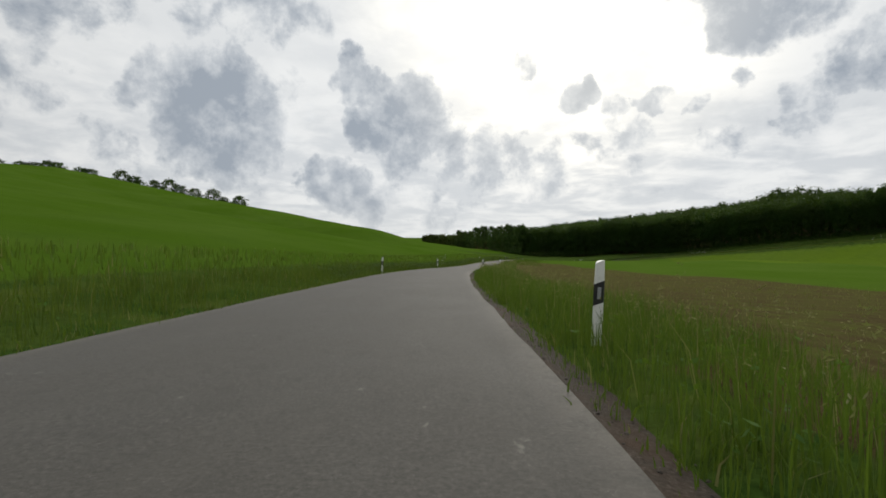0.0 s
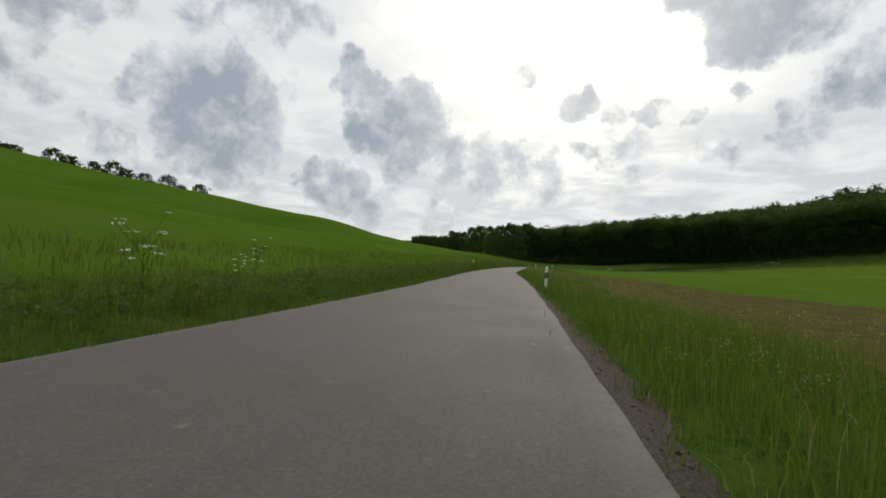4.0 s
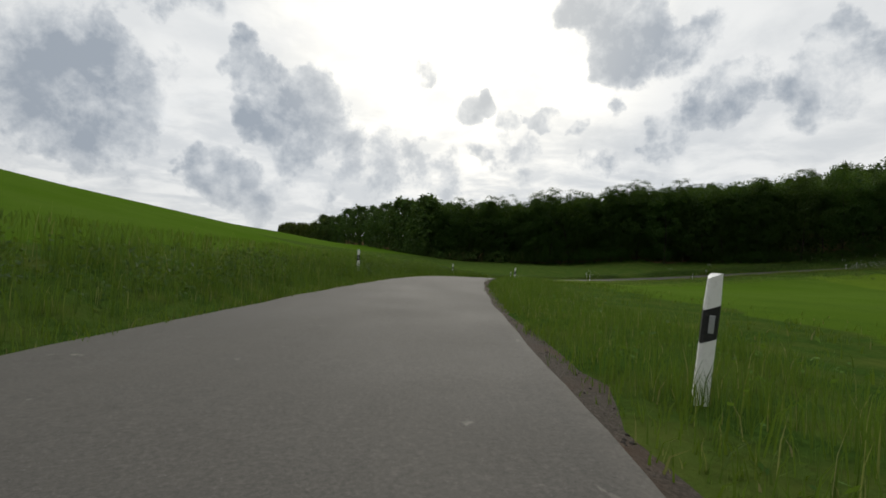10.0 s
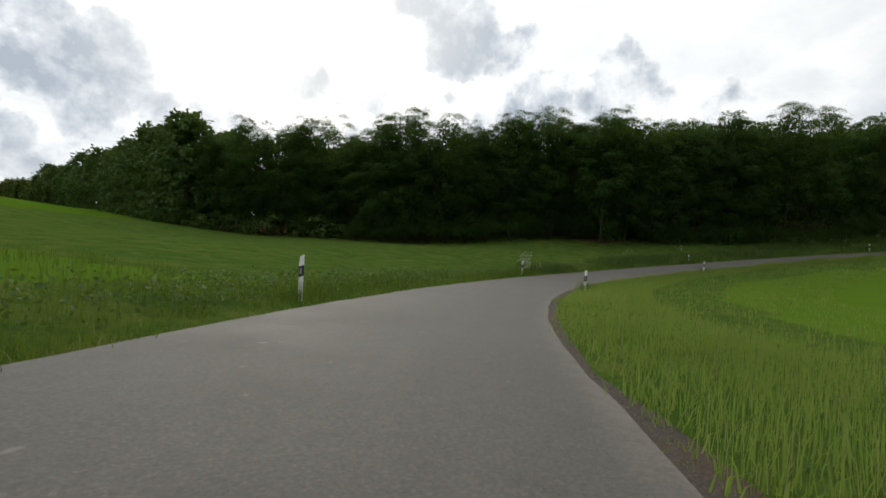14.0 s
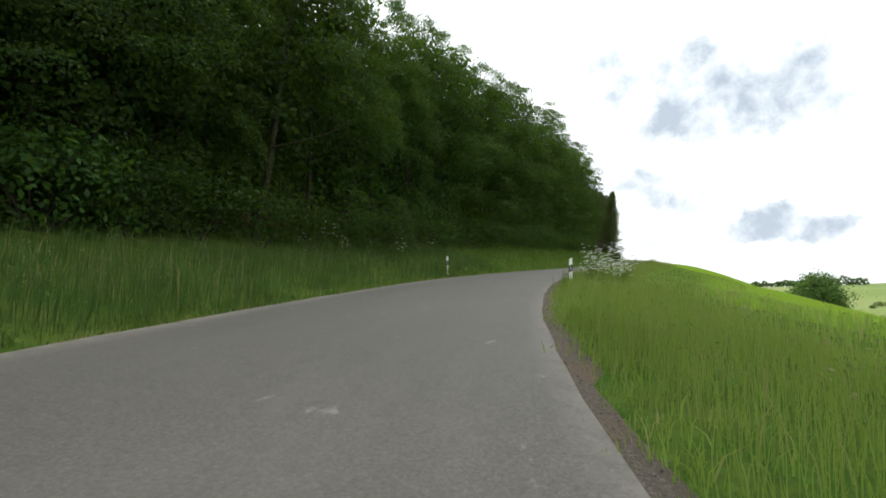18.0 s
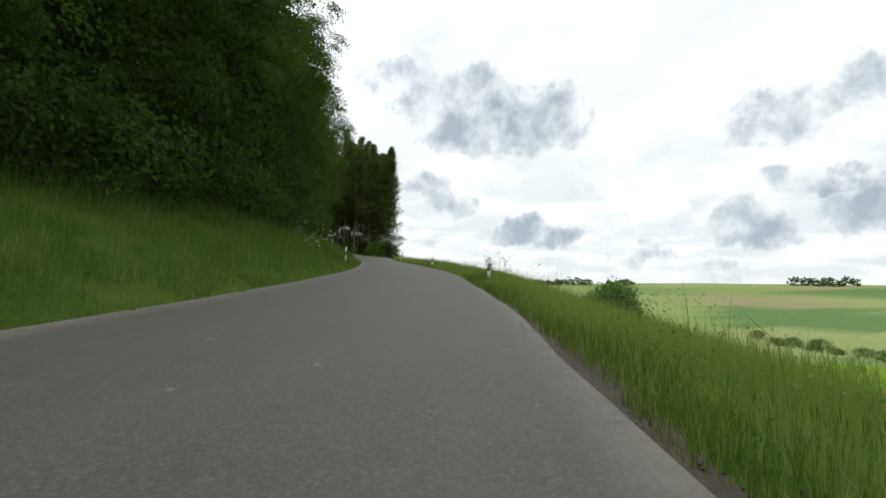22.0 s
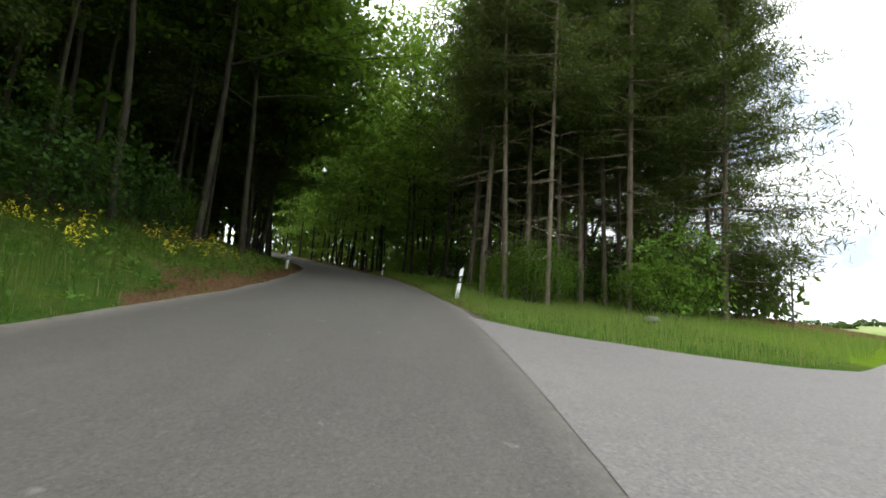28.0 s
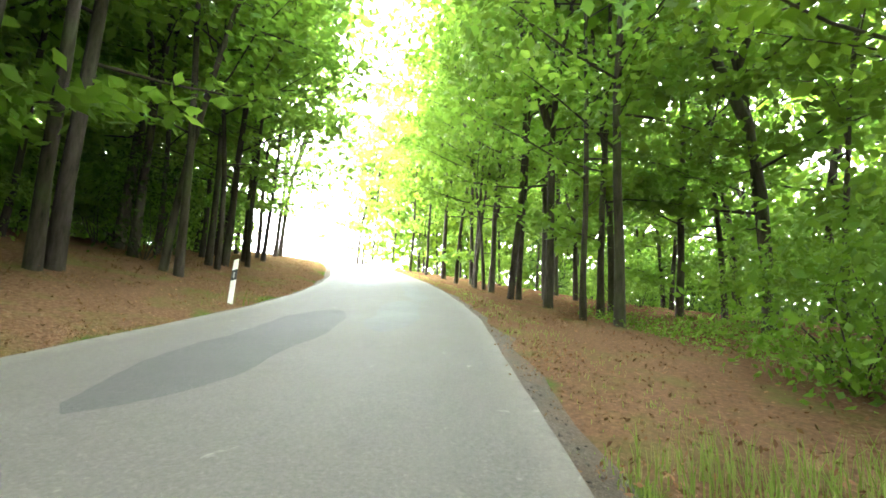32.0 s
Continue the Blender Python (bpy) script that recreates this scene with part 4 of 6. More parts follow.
def wood_tree(name, seed, height, low, radius, r0, clumps, per, label, group, leaf, barkm, fork=False, lean=0.03, size=0.26, core=0):
    """A slender tree of the closed wood: a long bare stem and sprays in flat layers."""
    rng = np.random.default_rng(seed)
    ob = root(name, 0, 0, 0, label, "tree", group)
    stem = bent(rng, (0, 0, -0.4), (rng.normal() * lean, rng.normal() * lean, 1), height, 10, 0.035)
    paths = [(stem, r0 * 0.68 * np.r_[1.3, np.linspace(1.0, 0.15, 10)])]
    if fork:
        s = stem[3]
        paths.append((bent(rng, s, (0.3, 0.15, 1), height * 0.6, 6, 0.05), r0 * 0.75 * np.linspace(1, 0.15, 7)))
        paths.append((bent(rng, stem[4], (-0.32, 0.1, 1), height * 0.45, 5, 0.05), r0 * 0.5 * np.linspace(1, 0.15, 6)))
    cs, ns = [], []
    for i in range(clumps // 6):
        z = low + (height - low) * (i / (clumps / 6)) ** 0.9
        f = (z - low) / (height - low)
        k = min(9, int((z + 0.4) / (height + 0.4) * 10))
        s = stem[k] + (stem[k + 1] - stem[k]) * ((z + 0.4) / (height + 0.4) * 10 - k)
        a = i * 2.4 + rng.uniform(-0.5, 0.5)
        reach = radius * (0.75 + 0.4 * math.sin(math.pi * min(1, f + 0.1))) * rng.uniform(0.7, 1.15)
        pts = bent(rng, s, (math.cos(a), math.sin(a), 0.25 + 0.4 * f), reach, 4, 0.12)
        paths.append((pts, r0 * 0.22 * np.linspace(1, 0.15, 5)))
        for q in range(6):
            g = 0.35 + 0.65 * q / 5
            j = min(3, int(g * 4))
            p = pts[j] + (pts[j + 1] - pts[j]) * (g * 4 - j)
            cs.append(p + rng.normal(size=3) * np.array([0.3, 0.3, 0.1])), ns.append((0, 0, 1.0))
    part("trunk", tubes(name + "_trunk", paths, barkm, 7), ob)
    part("crown", leaf_mesh(name + "_crown", np.array(cs), np.array(ns), per, 0.42, size, leaf, rng, 0.28, 0.6, core=(*crown_points(rng, core, height, low + 2.5, radius * 0.75), 18, 0.6, 0.42) if core else None), ob)
    return ob


def shrub(name, seed, height, radius, clumps, per, size, leaf, label, category="bush", group=""):
    rng = np.random.default_rng(seed)
    ob = root(name, 0, 0, 0, label, category, group)
    paths = []
    for i in range(8):
        a = i * 0.8 + rng.uniform(-0.3, 0.3)
        paths.append((bent(rng, (0, 0, -0.15), (math.cos(a) * 0.6, math.sin(a) * 0.6, 1), height * rng.uniform(0.6, 0.95), 4, 0.15), 0.025 * np.linspace(1, 0.2, 5)))
    tagged(part("stem", tubes(name + "_stem", paths, BARK, 4), ob), "thin woody stems", kind="stuff")
    c, o = crown_points(rng, clumps, height, 0.1, radius, 5)
    part("foliage", leaf_mesh(name + "_foliage", c, o, per, 0.2 * radius, size, leaf, rng), ob)
    return ob


def place(protos, spots, rng, lift=0.0, lo=0.85, hi=1.15):
    """Copies of the prototypes at places (x, y); the first ones are used up as themselves."""
    spots = np.asarray(spots, float).reshape(-1, 2)
    z = ground_height(spots)[0]
    for i, ((x, y), h) in enumerate(zip(spots, z)):
        p = protos[i % len(protos)]
        s = rng.uniform(lo, hi)
        m = pose(x, y, h + lift, rng.uniform(-1.5, 1.5), rng.uniform(-1.5, 1.5), rng.uniform(0, 360)) @ Matrix.Diagonal((s * rng.uniform(0.92, 1.08), s * rng.uniform(0.92, 1.08), s, 1))
        if i < len(protos):
            p.matrix_basis = m
        else:
            q = copy_thing(p, m)
            q.matrix_basis = m


# ---- the wood's edge ----
rng = np.random.default_rng(11)
EDGE_LABEL = "dense dark green broadleaf tree at the wood's edge"
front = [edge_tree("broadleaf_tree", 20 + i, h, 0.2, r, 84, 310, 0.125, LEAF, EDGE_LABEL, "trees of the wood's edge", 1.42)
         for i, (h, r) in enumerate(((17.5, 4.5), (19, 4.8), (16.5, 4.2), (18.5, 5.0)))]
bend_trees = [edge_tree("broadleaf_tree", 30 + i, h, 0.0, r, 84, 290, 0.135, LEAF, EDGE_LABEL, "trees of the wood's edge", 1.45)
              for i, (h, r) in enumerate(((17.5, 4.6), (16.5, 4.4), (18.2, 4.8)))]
spots, u = [], 263.0
while u < 411:
    d = float(np.interp(u, (263, 276, 290, 390, 400, 424), (15.5, 12.2, 9.9, 9.9, 9.6, 9.0))) + rng.uniform(-0.7, 0.9)
    spots.append(on_road(u, d)[:2])
    u += rng.uniform(2.8, 3.8)
place(front, spots, rng, -0.1, 0.8, 0.97)
spots = []
run = np.r_[0, np.cumsum(np.linalg.norm(np.diff(EDGE, axis=0), axis=1))]
s = run[-1]
while s > run[5]:                                   # round the bend, along the meadow
    spots.append((np.interp(s, run, EDGE[:, 0]) + 1.5 + rng.uniform(-0.8, 0.8), np.interp(s, run, EDGE[:, 1]) + 1.5 + rng.uniform(-0.8, 0.8)))
    s -= rng.uniform(3.0, 3.9)
s = run[-1] + 1.5
while s > run[6]:                                   # younger trees in front close the gaps
    spots.append((np.interp(s, run, EDGE[:, 0]) - 0.4 + rng.uniform(-0.5, 0.5), np.interp(s, run, EDGE[:, 1]) - 0.6 + rng.uniform(-0.5, 0.5)))
    s -= rng.uniform(4.2, 5.4)
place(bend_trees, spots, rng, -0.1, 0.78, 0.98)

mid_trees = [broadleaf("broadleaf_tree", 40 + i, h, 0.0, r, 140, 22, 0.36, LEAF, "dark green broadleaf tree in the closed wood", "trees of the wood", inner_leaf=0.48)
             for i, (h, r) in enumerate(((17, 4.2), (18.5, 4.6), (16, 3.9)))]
spots = []
s = run[-1]
while s > run[2] - 4:                              # back along the meadow
    x, y = np.interp(s, run, EDGE[:, 0]), np.interp(s, run, EDGE[:, 1])
    near = s > run[4]
    for row in ((1,) if s > run[5] else (0, 1) if near else (0,)):
        spots.append((x + 1.5 + row * 4.6 + rng.uniform(-0.8, 0.8), y + 1.5 + row * 4.0 + rng.uniform(-0.8, 0.8)))
    s -= rng.uniform(3.4, 4.6) if near else rng.uniform(5.5, 7.5)
u = 264.0
while u < 396:                                      # second row behind the edge
    spots.append(on_road(u, float(np.interp(u, (263, 276, 290), (21, 17, 14.8))) + rng.uniform(-1, 1.5))[:2])
    u += rng.uniform(4.4, 6)
place(mid_trees, [p for p in spots if (p[1] < 268 or p[0] > 75) and not p[0] > 112], rng, -0.1, 0.72, 0.94)
back_row = [broadleaf("broadleaf_tree", 43 + i, h, 0.0, r, 130, 12, 0.6, LEAF_FAR, "dark green broadleaf tree in the closed wood", "trees of the wood") for i, (h, r) in enumerate(((17.5, 4.6), (18.5, 4.8)))]
place(back_row, [p for p in spots if p[0] > 112], rng, -0.1, 0.78, 0.92)
far_edge_trees = [broadleaf("broadleaf_tree", 46 + i, h, 0.0, r, 110, 10, 0.7, LEAF_FAR, "dark green broadleaf tree in the closed wood", "trees of the wood") for i, (h, r) in enumerate(((15.0, 4.2), (16.5, 4.4)))]
place(far_edge_trees, [p for p in spots if not (p[1] < 268 or p[0] > 75)], rng, -0.1, 0.85, 1.1)

spots = []
for x in np.arange(70, 330, 9.0):
    for y in np.arange(173, 420, 9.0):
        q = np.array([[x + rng.uniform(-3, 3), y + rng.uniform(-3, 3)]])
        u, d = to_road(q)
        ex = np.interp(q[0, 1], EDGE[::-1, 1], EDGE[::-1, 0])
        if in_wood(q, u, d)[0] and d[0] > 19 and u[0] < 430 and (q[0, 0] > ex + 11) and (d[0] < 110 or q[0, 0] < 200):
            spots.append(q[0])
cs, ns = [], []
for (x, y), z in zip(spots, ground_height(spots)[0]):
    c, o = crown_points(rng, 46, rng.uniform(13.5, 16.8) - min(max(z - 12, 0) * 0.5, 7), -2.0 if z > 14 else 3.0, rng.uniform(4.6, 5.8))
    cs.append(c + np.array([x, y, z])), ns.append(o)
deep = np.concatenate(cs) - np.array([0, 0, 1.6])
tagged(new("forest_canopy", leaf_mesh("forest_canopy", np.concatenate(cs), np.concatenate(ns), 9, 0.6, 0.75, LEAF_FAR, rng, core=(deep, np.concatenate(ns), 4, 0.5, 1.9))),
       "massed dark green crowns of the wooded slope", "forest", kind="stuff")
conifer_far = [spruce("spruce_tree", 70 + i, 11, 0.4, 2.6, "dark spruce in a distant plantation", "distant spruces", 3, 4, dead=False, step=1.1, needle=1.5) for i in range(2)]
spots = [(-23 + 1.5 * i + rng.uniform(-1, 1), 537 - 5.6 * i + rng.uniform(-2, 2)) for i in range(26)] + [(-16 + 1.5 * i, 543 - 5.6 * i) for i in range(26)]
place(conifer_far, spots, rng, -0.1, 0.85, 1.1)

# ---- trees along the skyline of the hill ----
sky_trees = [broadleaf("field_tree", 80 + i, h, 4.0, r, 90, 14, 0.8, LEAF_FAR, "round dark tree in a row along the hilltop", "row of hilltop trees", limbs=5)
             for i, (h, r) in enumerate(((18.5, 5.6), (17.5, 5.0), (19.5, 6.0)))]
spots = []
for f in (0, 0.07, 0.13, 0.19, 0.25, 0.31, 0.36, 0.43, 0.5, 0.61, 0.66, 0.73, 0.78, 0.84, 0.9, 0.97):
    x = -183 - 128 * f
    spots.append((x, np.interp(-x, (183, 225, 260, 300, 330), (424, 382, 350, 333, 325)) + rng.uniform(-4, 4)))
place(sky_trees, spots, rng, -0.2, 1.04, 1.24)

# ---- spruces by the junction ----
SPR = "tall spruce with a bare lower trunk and drooping boughs"
spruces = [spruce("spruce_tree", 90 + i, h, b, r, SPR, "spruces by the junction", 8, 6, step=0.62) for i, (h, b, r) in enumerate(((21, 6.5, 4.0), (22.5, 8.5, 3.8), (20, 7.5, 3.6)))]
full = [spruce("spruce_tree", 95, 21, 1.6, 4.2, "tall spruce with boughs almost to the ground", "spruces by the junction", 9, 6, dead=False)]
spots = []
for u, d in ((415.5, -9.2), (418.8, -10.4), (422, -8.8), (416.8, -12.2), (421, -12.6), (427.5, -9.8), (424.5, -11.6), (419.5, -14.5), (430, -12.5), (428.5, -15), (423.5, -15.5),
             (434.5, -11), (421.3, -9.6), (437.5, -10), (432, -9.4), (425.6, -13.4), (418, -8.8), (431, -16), (434, -14), (427, -18), (436, -17), (439, -13), (433, -20), (429, -21), (440, -19)):
    spots.append(on_road(u, d)[:2])
spots += [(234.7, 166.7), (233.0, 165.9), (234.6, 164.9), (235.2, 163.6), (243.8, 167.0), (240.6, 167.0), (242.9, 160.4), (231.2, 164.7), (238.4, 164.5), (246.4, 165.1), (250.0, 165.6)]
place(spruces, spots, rng, -0.1, 0.9, 1.08)
place(full, [on_road(u, d)[:2] for u, d in ((415.2, -12.6), (418, -14.6), (422.5, -16), (427, -16.6))], rng, -0.1, 0.92, 1.05)
left_spruce = [spruce("spruce_tree", 97, 22, 2.2, 3.6, "dark spruce standing among the broadleaf trees", "spruces in the wood", 7, 6)]
place(left_spruce, [on_road(u, d)[:2] for u, d in ((401, 12), (407, 14.5), (404, 18), (412, 17), (396, 14))], rng, -0.1)

# ---- the closed wood either side of the climbing road ----
stems = [wood_tree("wood_tree", 110 + i, h, lo, r, r0, 78, 24, "slender dark-stemmed tree of the closed wood", "trees of the closed wood", LEAF_MID, BARK, size=0.3)
         for i, (h, lo, r, r0) in enumerate(((19, 7.0, 3.0, 0.15), (21, 8.5, 3.2, 0.19), (18, 6.5, 2.8, 0.13)))]
dark_trees = [wood_tree("wood_tree", 134 + i, h, lo, r, r0, 190, 26, "tall dark-leaved tree leaning over the woodland road", "trees of the closed wood", LEAF_MID, BARK, size=0.27, lean=0.06, core=12)
              for i, (h, lo, r, r0) in enumerate(((21, 4.0, 5.6, 0.17), (22, 5.0, 6.2, 0.2)))]
fine_beeches = [wood_tree("beech_tree", 130 + i, h, lo, r, r0, 126, 34, "tall beech with a smooth grey-brown stem and bright green leaf layers", "beeches beside the road", LEAF_BEECH, BARK, fork=i == 1, size=0.27, core=40)
                for i, (h, lo, r, r0) in enumerate(((21, 3.4, 4.8, 0.18), (22, 4.6, 5.2, 0.22), (20, 4.0, 5.0, 0.15)))]
beeches = [wood_tree("beech_tree", 120 + i, h, lo, r, r0, 108, 26, "beech with a smooth grey-brown stem and bright green leaf layers", "beeches beside the road", LEAF_BEECH, BARK, fork=i == 1, size=0.37)
           for i, (h, lo, r, r0) in enumerate(((20, 2.6, 3.8, 0.17), (22, 3.6, 4.2, 0.24), (18, 2.0, 3.6, 0.13)))]
arching = [wood_tree("beech_tree", 180 + i, h, lo, r, r0, 150, 30, "tall beech whose leafy boughs arch over the road", "beeches beside the road", LEAF_MID, BARK, size=0.27, core=30)
           for i, (h, lo, r, r0) in enumerate(((20, 10.5, 7.4, 0.17), (22, 11.5, 7.8, 0.2)))]
wood_spruces = [spruce("spruce_tree", 185 + i, h, b, r, "dark slender spruce of the closed wood, bare below", "spruces in the wood", 7, 6, barkm=BARK, step=0.6)
                for i, (h, b, r) in enumerate(((20, 4.6, 2.9), (22, 6.0, 3.1), (18.5, 3.8, 2.7)))]
spots_l, spots_r = [], []
for u in np.arange(405, 482, 2.7):
    for d in np.arange(7.2, 26, 3.1):
        if rng.random() < 0.2 or (u < 416 and d < 10):
            continue
        spots_l.append((u + rng.uniform(-1.2, 1.2), d + rng.uniform(-1.3, 1.3)))
for u in np.arange(434, 500, 4.3):
    for d in np.arange(5.6, 30, 4.2):
        if rng.random() < 0.2 or (u < 448 and d < 9) or d > 29:
            continue
        spots_r.append((u + rng.uniform(-1.6, 1.6), -d + rng.uniform(-1.2, 1.2)))


def keep_clear(list_ud):
    out = []
    for u, d in list_ud:
        x, y, _ = on_road(u, d)
        q = np.array([[x, y]])
        if abs(to_road(q)[1][0]) > 4.6:
            out.append((x, y))
    return out


left_wood, right_wood = keep_clear(spots_l), keep_clear(spots_r)
roadside = [(449.6, -6.2), (454.1, -5.8), (463, -5.2), (475.0, -5.1), (458.5, -7.4), (462.5, -5.6), (467, -6.2), (471, -5.4), (481, -5.6), (463, -10), (470, -10.5), (459, -14), (455.0, -11.3)]
roadside += [(453.4, 7.9), (459.3, 9.6), (466, 6.4), (447.5, 6.2), (451.3, 6.0), (457, 6.2), (462, 6.6), (455, 5.8), (470, 7.2), (474, 9.0)]
droop = [(431.5, 5.3), (436.2, 5.8)]
low_arch = [(450.5, -5.6), (457, -5.6), (459, 5.8), (464, -5.4)]
roadside_left = [(430.5, 6.2), (435.5, 7.0), (441.5, 6.4), (438, 9.8), (438.6, 5.6), (433.2, 5.8), (446, 9.6), (427, 8.6), (444, 5.9), (433, 10.5)]
place(fine_beeches, [on_road(u, d)[:2] for u, d in roadside], rng, -0.1, 0.92, 1.1)
verge_right = [(252.6, 171.3), (254.0, 172.2), (253.3, 170.0), (256.0, 165.9), (253.0, 165.6), (266.6, 163.1), (264.2, 167.8), (260.7, 171.0), (259.2, 166.5), (262.4, 169.2), (249.5, 168.6), (251, 163.5)]
shady = [(416.5, 7.6), (421, 6.4), (425.5, 7.2), (430.5, 5.8), (435, 6.6), (419, 10.5), (428, 10), (423, 4.9), (433, 5.0)]
over_road = [(453, -7.6), (460.6, -5.4), (466.4, -5.0), (447, 6.2), (455.8, 6.4), (444, 5.0), (451, 5.4), (457, -5.2)]
place(arching, [on_road(u, d)[:2] for u, d in over_road], rng, -0.1, 0.95, 1.05)
dark_arch = [wood_tree("wood_tree", 190 + i, h, lo, r, r0, 210, 36, "tall dark tree whose leafy boughs close over the road", "trees of the closed wood", LEAF_MID, BARK, size=0.26, lean=0.06, core=120)
             for i, (h, lo, r, r0) in enumerate(((20, 7.0, 8.0, 0.18), (21.5, 7.6, 8.4, 0.21), (19, 6.4, 7.6, 0.16)))]
place(dark_arch, [on_road(u, d)[:2] for u, d in shady], rng, -0.1, 0.95, 1.08)
low_boughs = [wood_tree("beech_tree", 196 + i, h, lo, r, r0, 150, 30, "beech with low leafy boughs reaching over the road", "beeches beside the road", LEAF_BEECH, BARK, size=0.24, core=20)
              for i, (h, lo, r, r0) in enumerate(((17, 3.4, 5.2, 0.14), (18.5, 4.2, 5.4, 0.17)))]
place(low_boughs, [on_road(u, d)[:2] for u, d in low_arch], rng, -0.1, 0.95, 1.05)
drooping = [wood_tree("wood_tree", 198, 17, 4.4, 6.8, 0.15, 240, 36, "dark tree with drooping boughs that hang over the road", "trees of the closed wood", LEAF_MID, BARK, size=0.25, lean=0.06, core=130)]
place(drooping, [on_road(u, d)[:2] for u, d in droop], rng, -0.1, 0.95, 1.05)
place(dark_trees, [on_road(u, d)[:2] for u, d in roadside_left if u < 429] + verge_right, rng, -0.1, 0.94, 1.1)
place([shrub("wood_bush", 170 + i, 2.6, 1.7, 90, 26, 0.13, LEAF_MID, "dark green bush under the roadside trees", "bush", "bushes in the wood") for i in range(2)],
      [(254.2, 170.4), (255.8, 169.3), (256.4, 171.4), (257.8, 170.2), (253.6, 168.4), (258.6, 172.3), (252.8, 166.8), (260, 173)], rng, -0.05, 0.7, 1.05)
roadside += roadside_left + over_road + shady + low_arch + droop
def clear_of(list_xy):
    near = np.array([on_road(u, d)[:2] for u, d in roadside] + verge_right)
    return [p for p in list_xy if np.min(np.hypot(near[:, 0] - p[0], near[:, 1] - p[1])) > 1.5]



# beyond this the brighter beech leaves stand in for stronger light
def far_wood(p):
    return to_road(np.array([p]))[0][0] > 444


left_wood, right_wood = clear_of(left_wood), clear_of(right_wood)
place(stems, [p for i, p in enumerate(left_wood) if i % 4 == 1 or (i % 4 == 3 and not far_wood(p))], rng, -0.1, 0.85, 1.15)
place(wood_spruces, [on_road(u, d)[:2] for u, d in roadside_left if 429 < u < 440] + [p for i, p in enumerate(left_wood) if i % 4 == 2 and not far_wood(p)], rng, -0.1, 0.9, 1.1)
place(beeches, right_wood + [on_road(u, d)[:2] for u, d in roadside_left if u > 440] + [p for i, p in enumerate(left_wood) if i % 4 == 0 or (i % 4 in (2, 3) and far_wood(p))], rng, -0.1, 0.85, 1.15)

# foliage that closes the wood behind the stems
cs, ns = [], []
bright_c, bright_n = [], []
for u0, u1, ds in ((400, 446, (25, 30, 36)), (446, 482, (30,)), (466, 482, (14, 20)), (454, 500, (-30, -35)), (448, 500, (-27,)), (446, 474, (14.5, 18.5, 22)), (478, 500, (-8, -13, -18, -24))):
    for u in np.arange(u0, u1, 4.5):
        for d in ds:
            x, y, _ = on_road(u + rng.uniform(-1.5, 1.5), d + rng.uniform(-1.5, 1.5))
            if abs(to_road(np.array([[x, y]]))[1][0]) < 7:
                continue
            c, o = crown_points(rng, 95, rng.uniform(17, 22), 0.0, 3.8)
            # far left foliage takes the brighter leaf colour in place of light
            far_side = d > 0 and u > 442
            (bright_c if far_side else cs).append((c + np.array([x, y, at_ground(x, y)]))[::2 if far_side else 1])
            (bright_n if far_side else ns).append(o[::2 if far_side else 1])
tagged(new("wood_background", leaf_mesh("wood_background_lit", np.concatenate(bright_c), np.concatenate(bright_n), 8, 0.7, 0.6, LEAF_BEECH, rng)), "foliage at the far side of the wood, light painted into its green", "forest", kind="stuff")
tagged(new("wood_background", leaf_mesh("wood_background", np.concatenate(cs), np.concatenate(ns), 8, 0.7, 0.8, LEAF_MID, rng)),
       "sunlit green foliage deep in the wood", "forest", kind="stuff")
saplings = [shrub("sapling", 140 + i, h, r, 46, 28, 0.14, leaf, "young beech sapling with bright green leaves", "sapling", "saplings under the trees")
            for i, (h, r, leaf) in enumerate(((2.6, 1.3, LEAF_BEECH), (1.7, 1.1, LEAF_BEECH), (3.4, 1.5, LEAF)))]
spots = []
for u in np.arange(415, 495, 2.6):
    for lo, hi in ((6.0, 15.0), (-14.0, -6.2)):
        if rng.random() < (0.62 if lo > 0 else 0.3):
            continue
        x, y, _ = on_road(u + rng.uniform(-1, 1), rng.uniform(lo, hi))
        along, beside = (k[0] for k in to_road(np.array([[x, y]])))
        if abs(beside) > 5.4 and not (412 < along < 453 and -9.5 < beside < 0):
            spots.append((x, y))
place(saplings, spots, rng, -0.05, 0.7, 1.25)

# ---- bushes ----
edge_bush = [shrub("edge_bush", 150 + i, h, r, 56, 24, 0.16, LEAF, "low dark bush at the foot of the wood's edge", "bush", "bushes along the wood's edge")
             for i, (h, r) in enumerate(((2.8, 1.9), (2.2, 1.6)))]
spots, u = [], 270.0
while u < 420:
    spots.append(on_road(u, float(np.interp(u, (263, 276, 290, 390, 404), (13.5, 10, 7.4, 7.6, 7.6))) + rng.uniform(-0.4, 0.5))[:2])
    u += rng.uniform(1.9, 3.0)
place(edge_bush, spots, rng, -0.1, 0.7, 1.2)
spots, s = [], run[-1]
while s > run[6]:
    spots.append((np.interp(s, run, EDGE[:, 0]) - 1.6, np.interp(s, run, EDGE[:, 1]) - 2.2))
    s -= rng.uniform(2.4, 3.6)
place([shrub("edge_bush", 152 + i, 2.9, 2.0, 70, 34, 0.15, LEAF, "low dark bush at the foot of the wood's edge", "bush", "bushes along the wood's edge") for i in range(2)], spots, rng, -0.1, 0.7, 1.2)
spots = []
while s > run[4]:
    spots.append((np.interp(s, run, EDGE[:, 0]) - 0.3, np.interp(s, run, EDGE[:, 1]) - 0.8))
    s -= rng.uniform(2.8, 4.4)
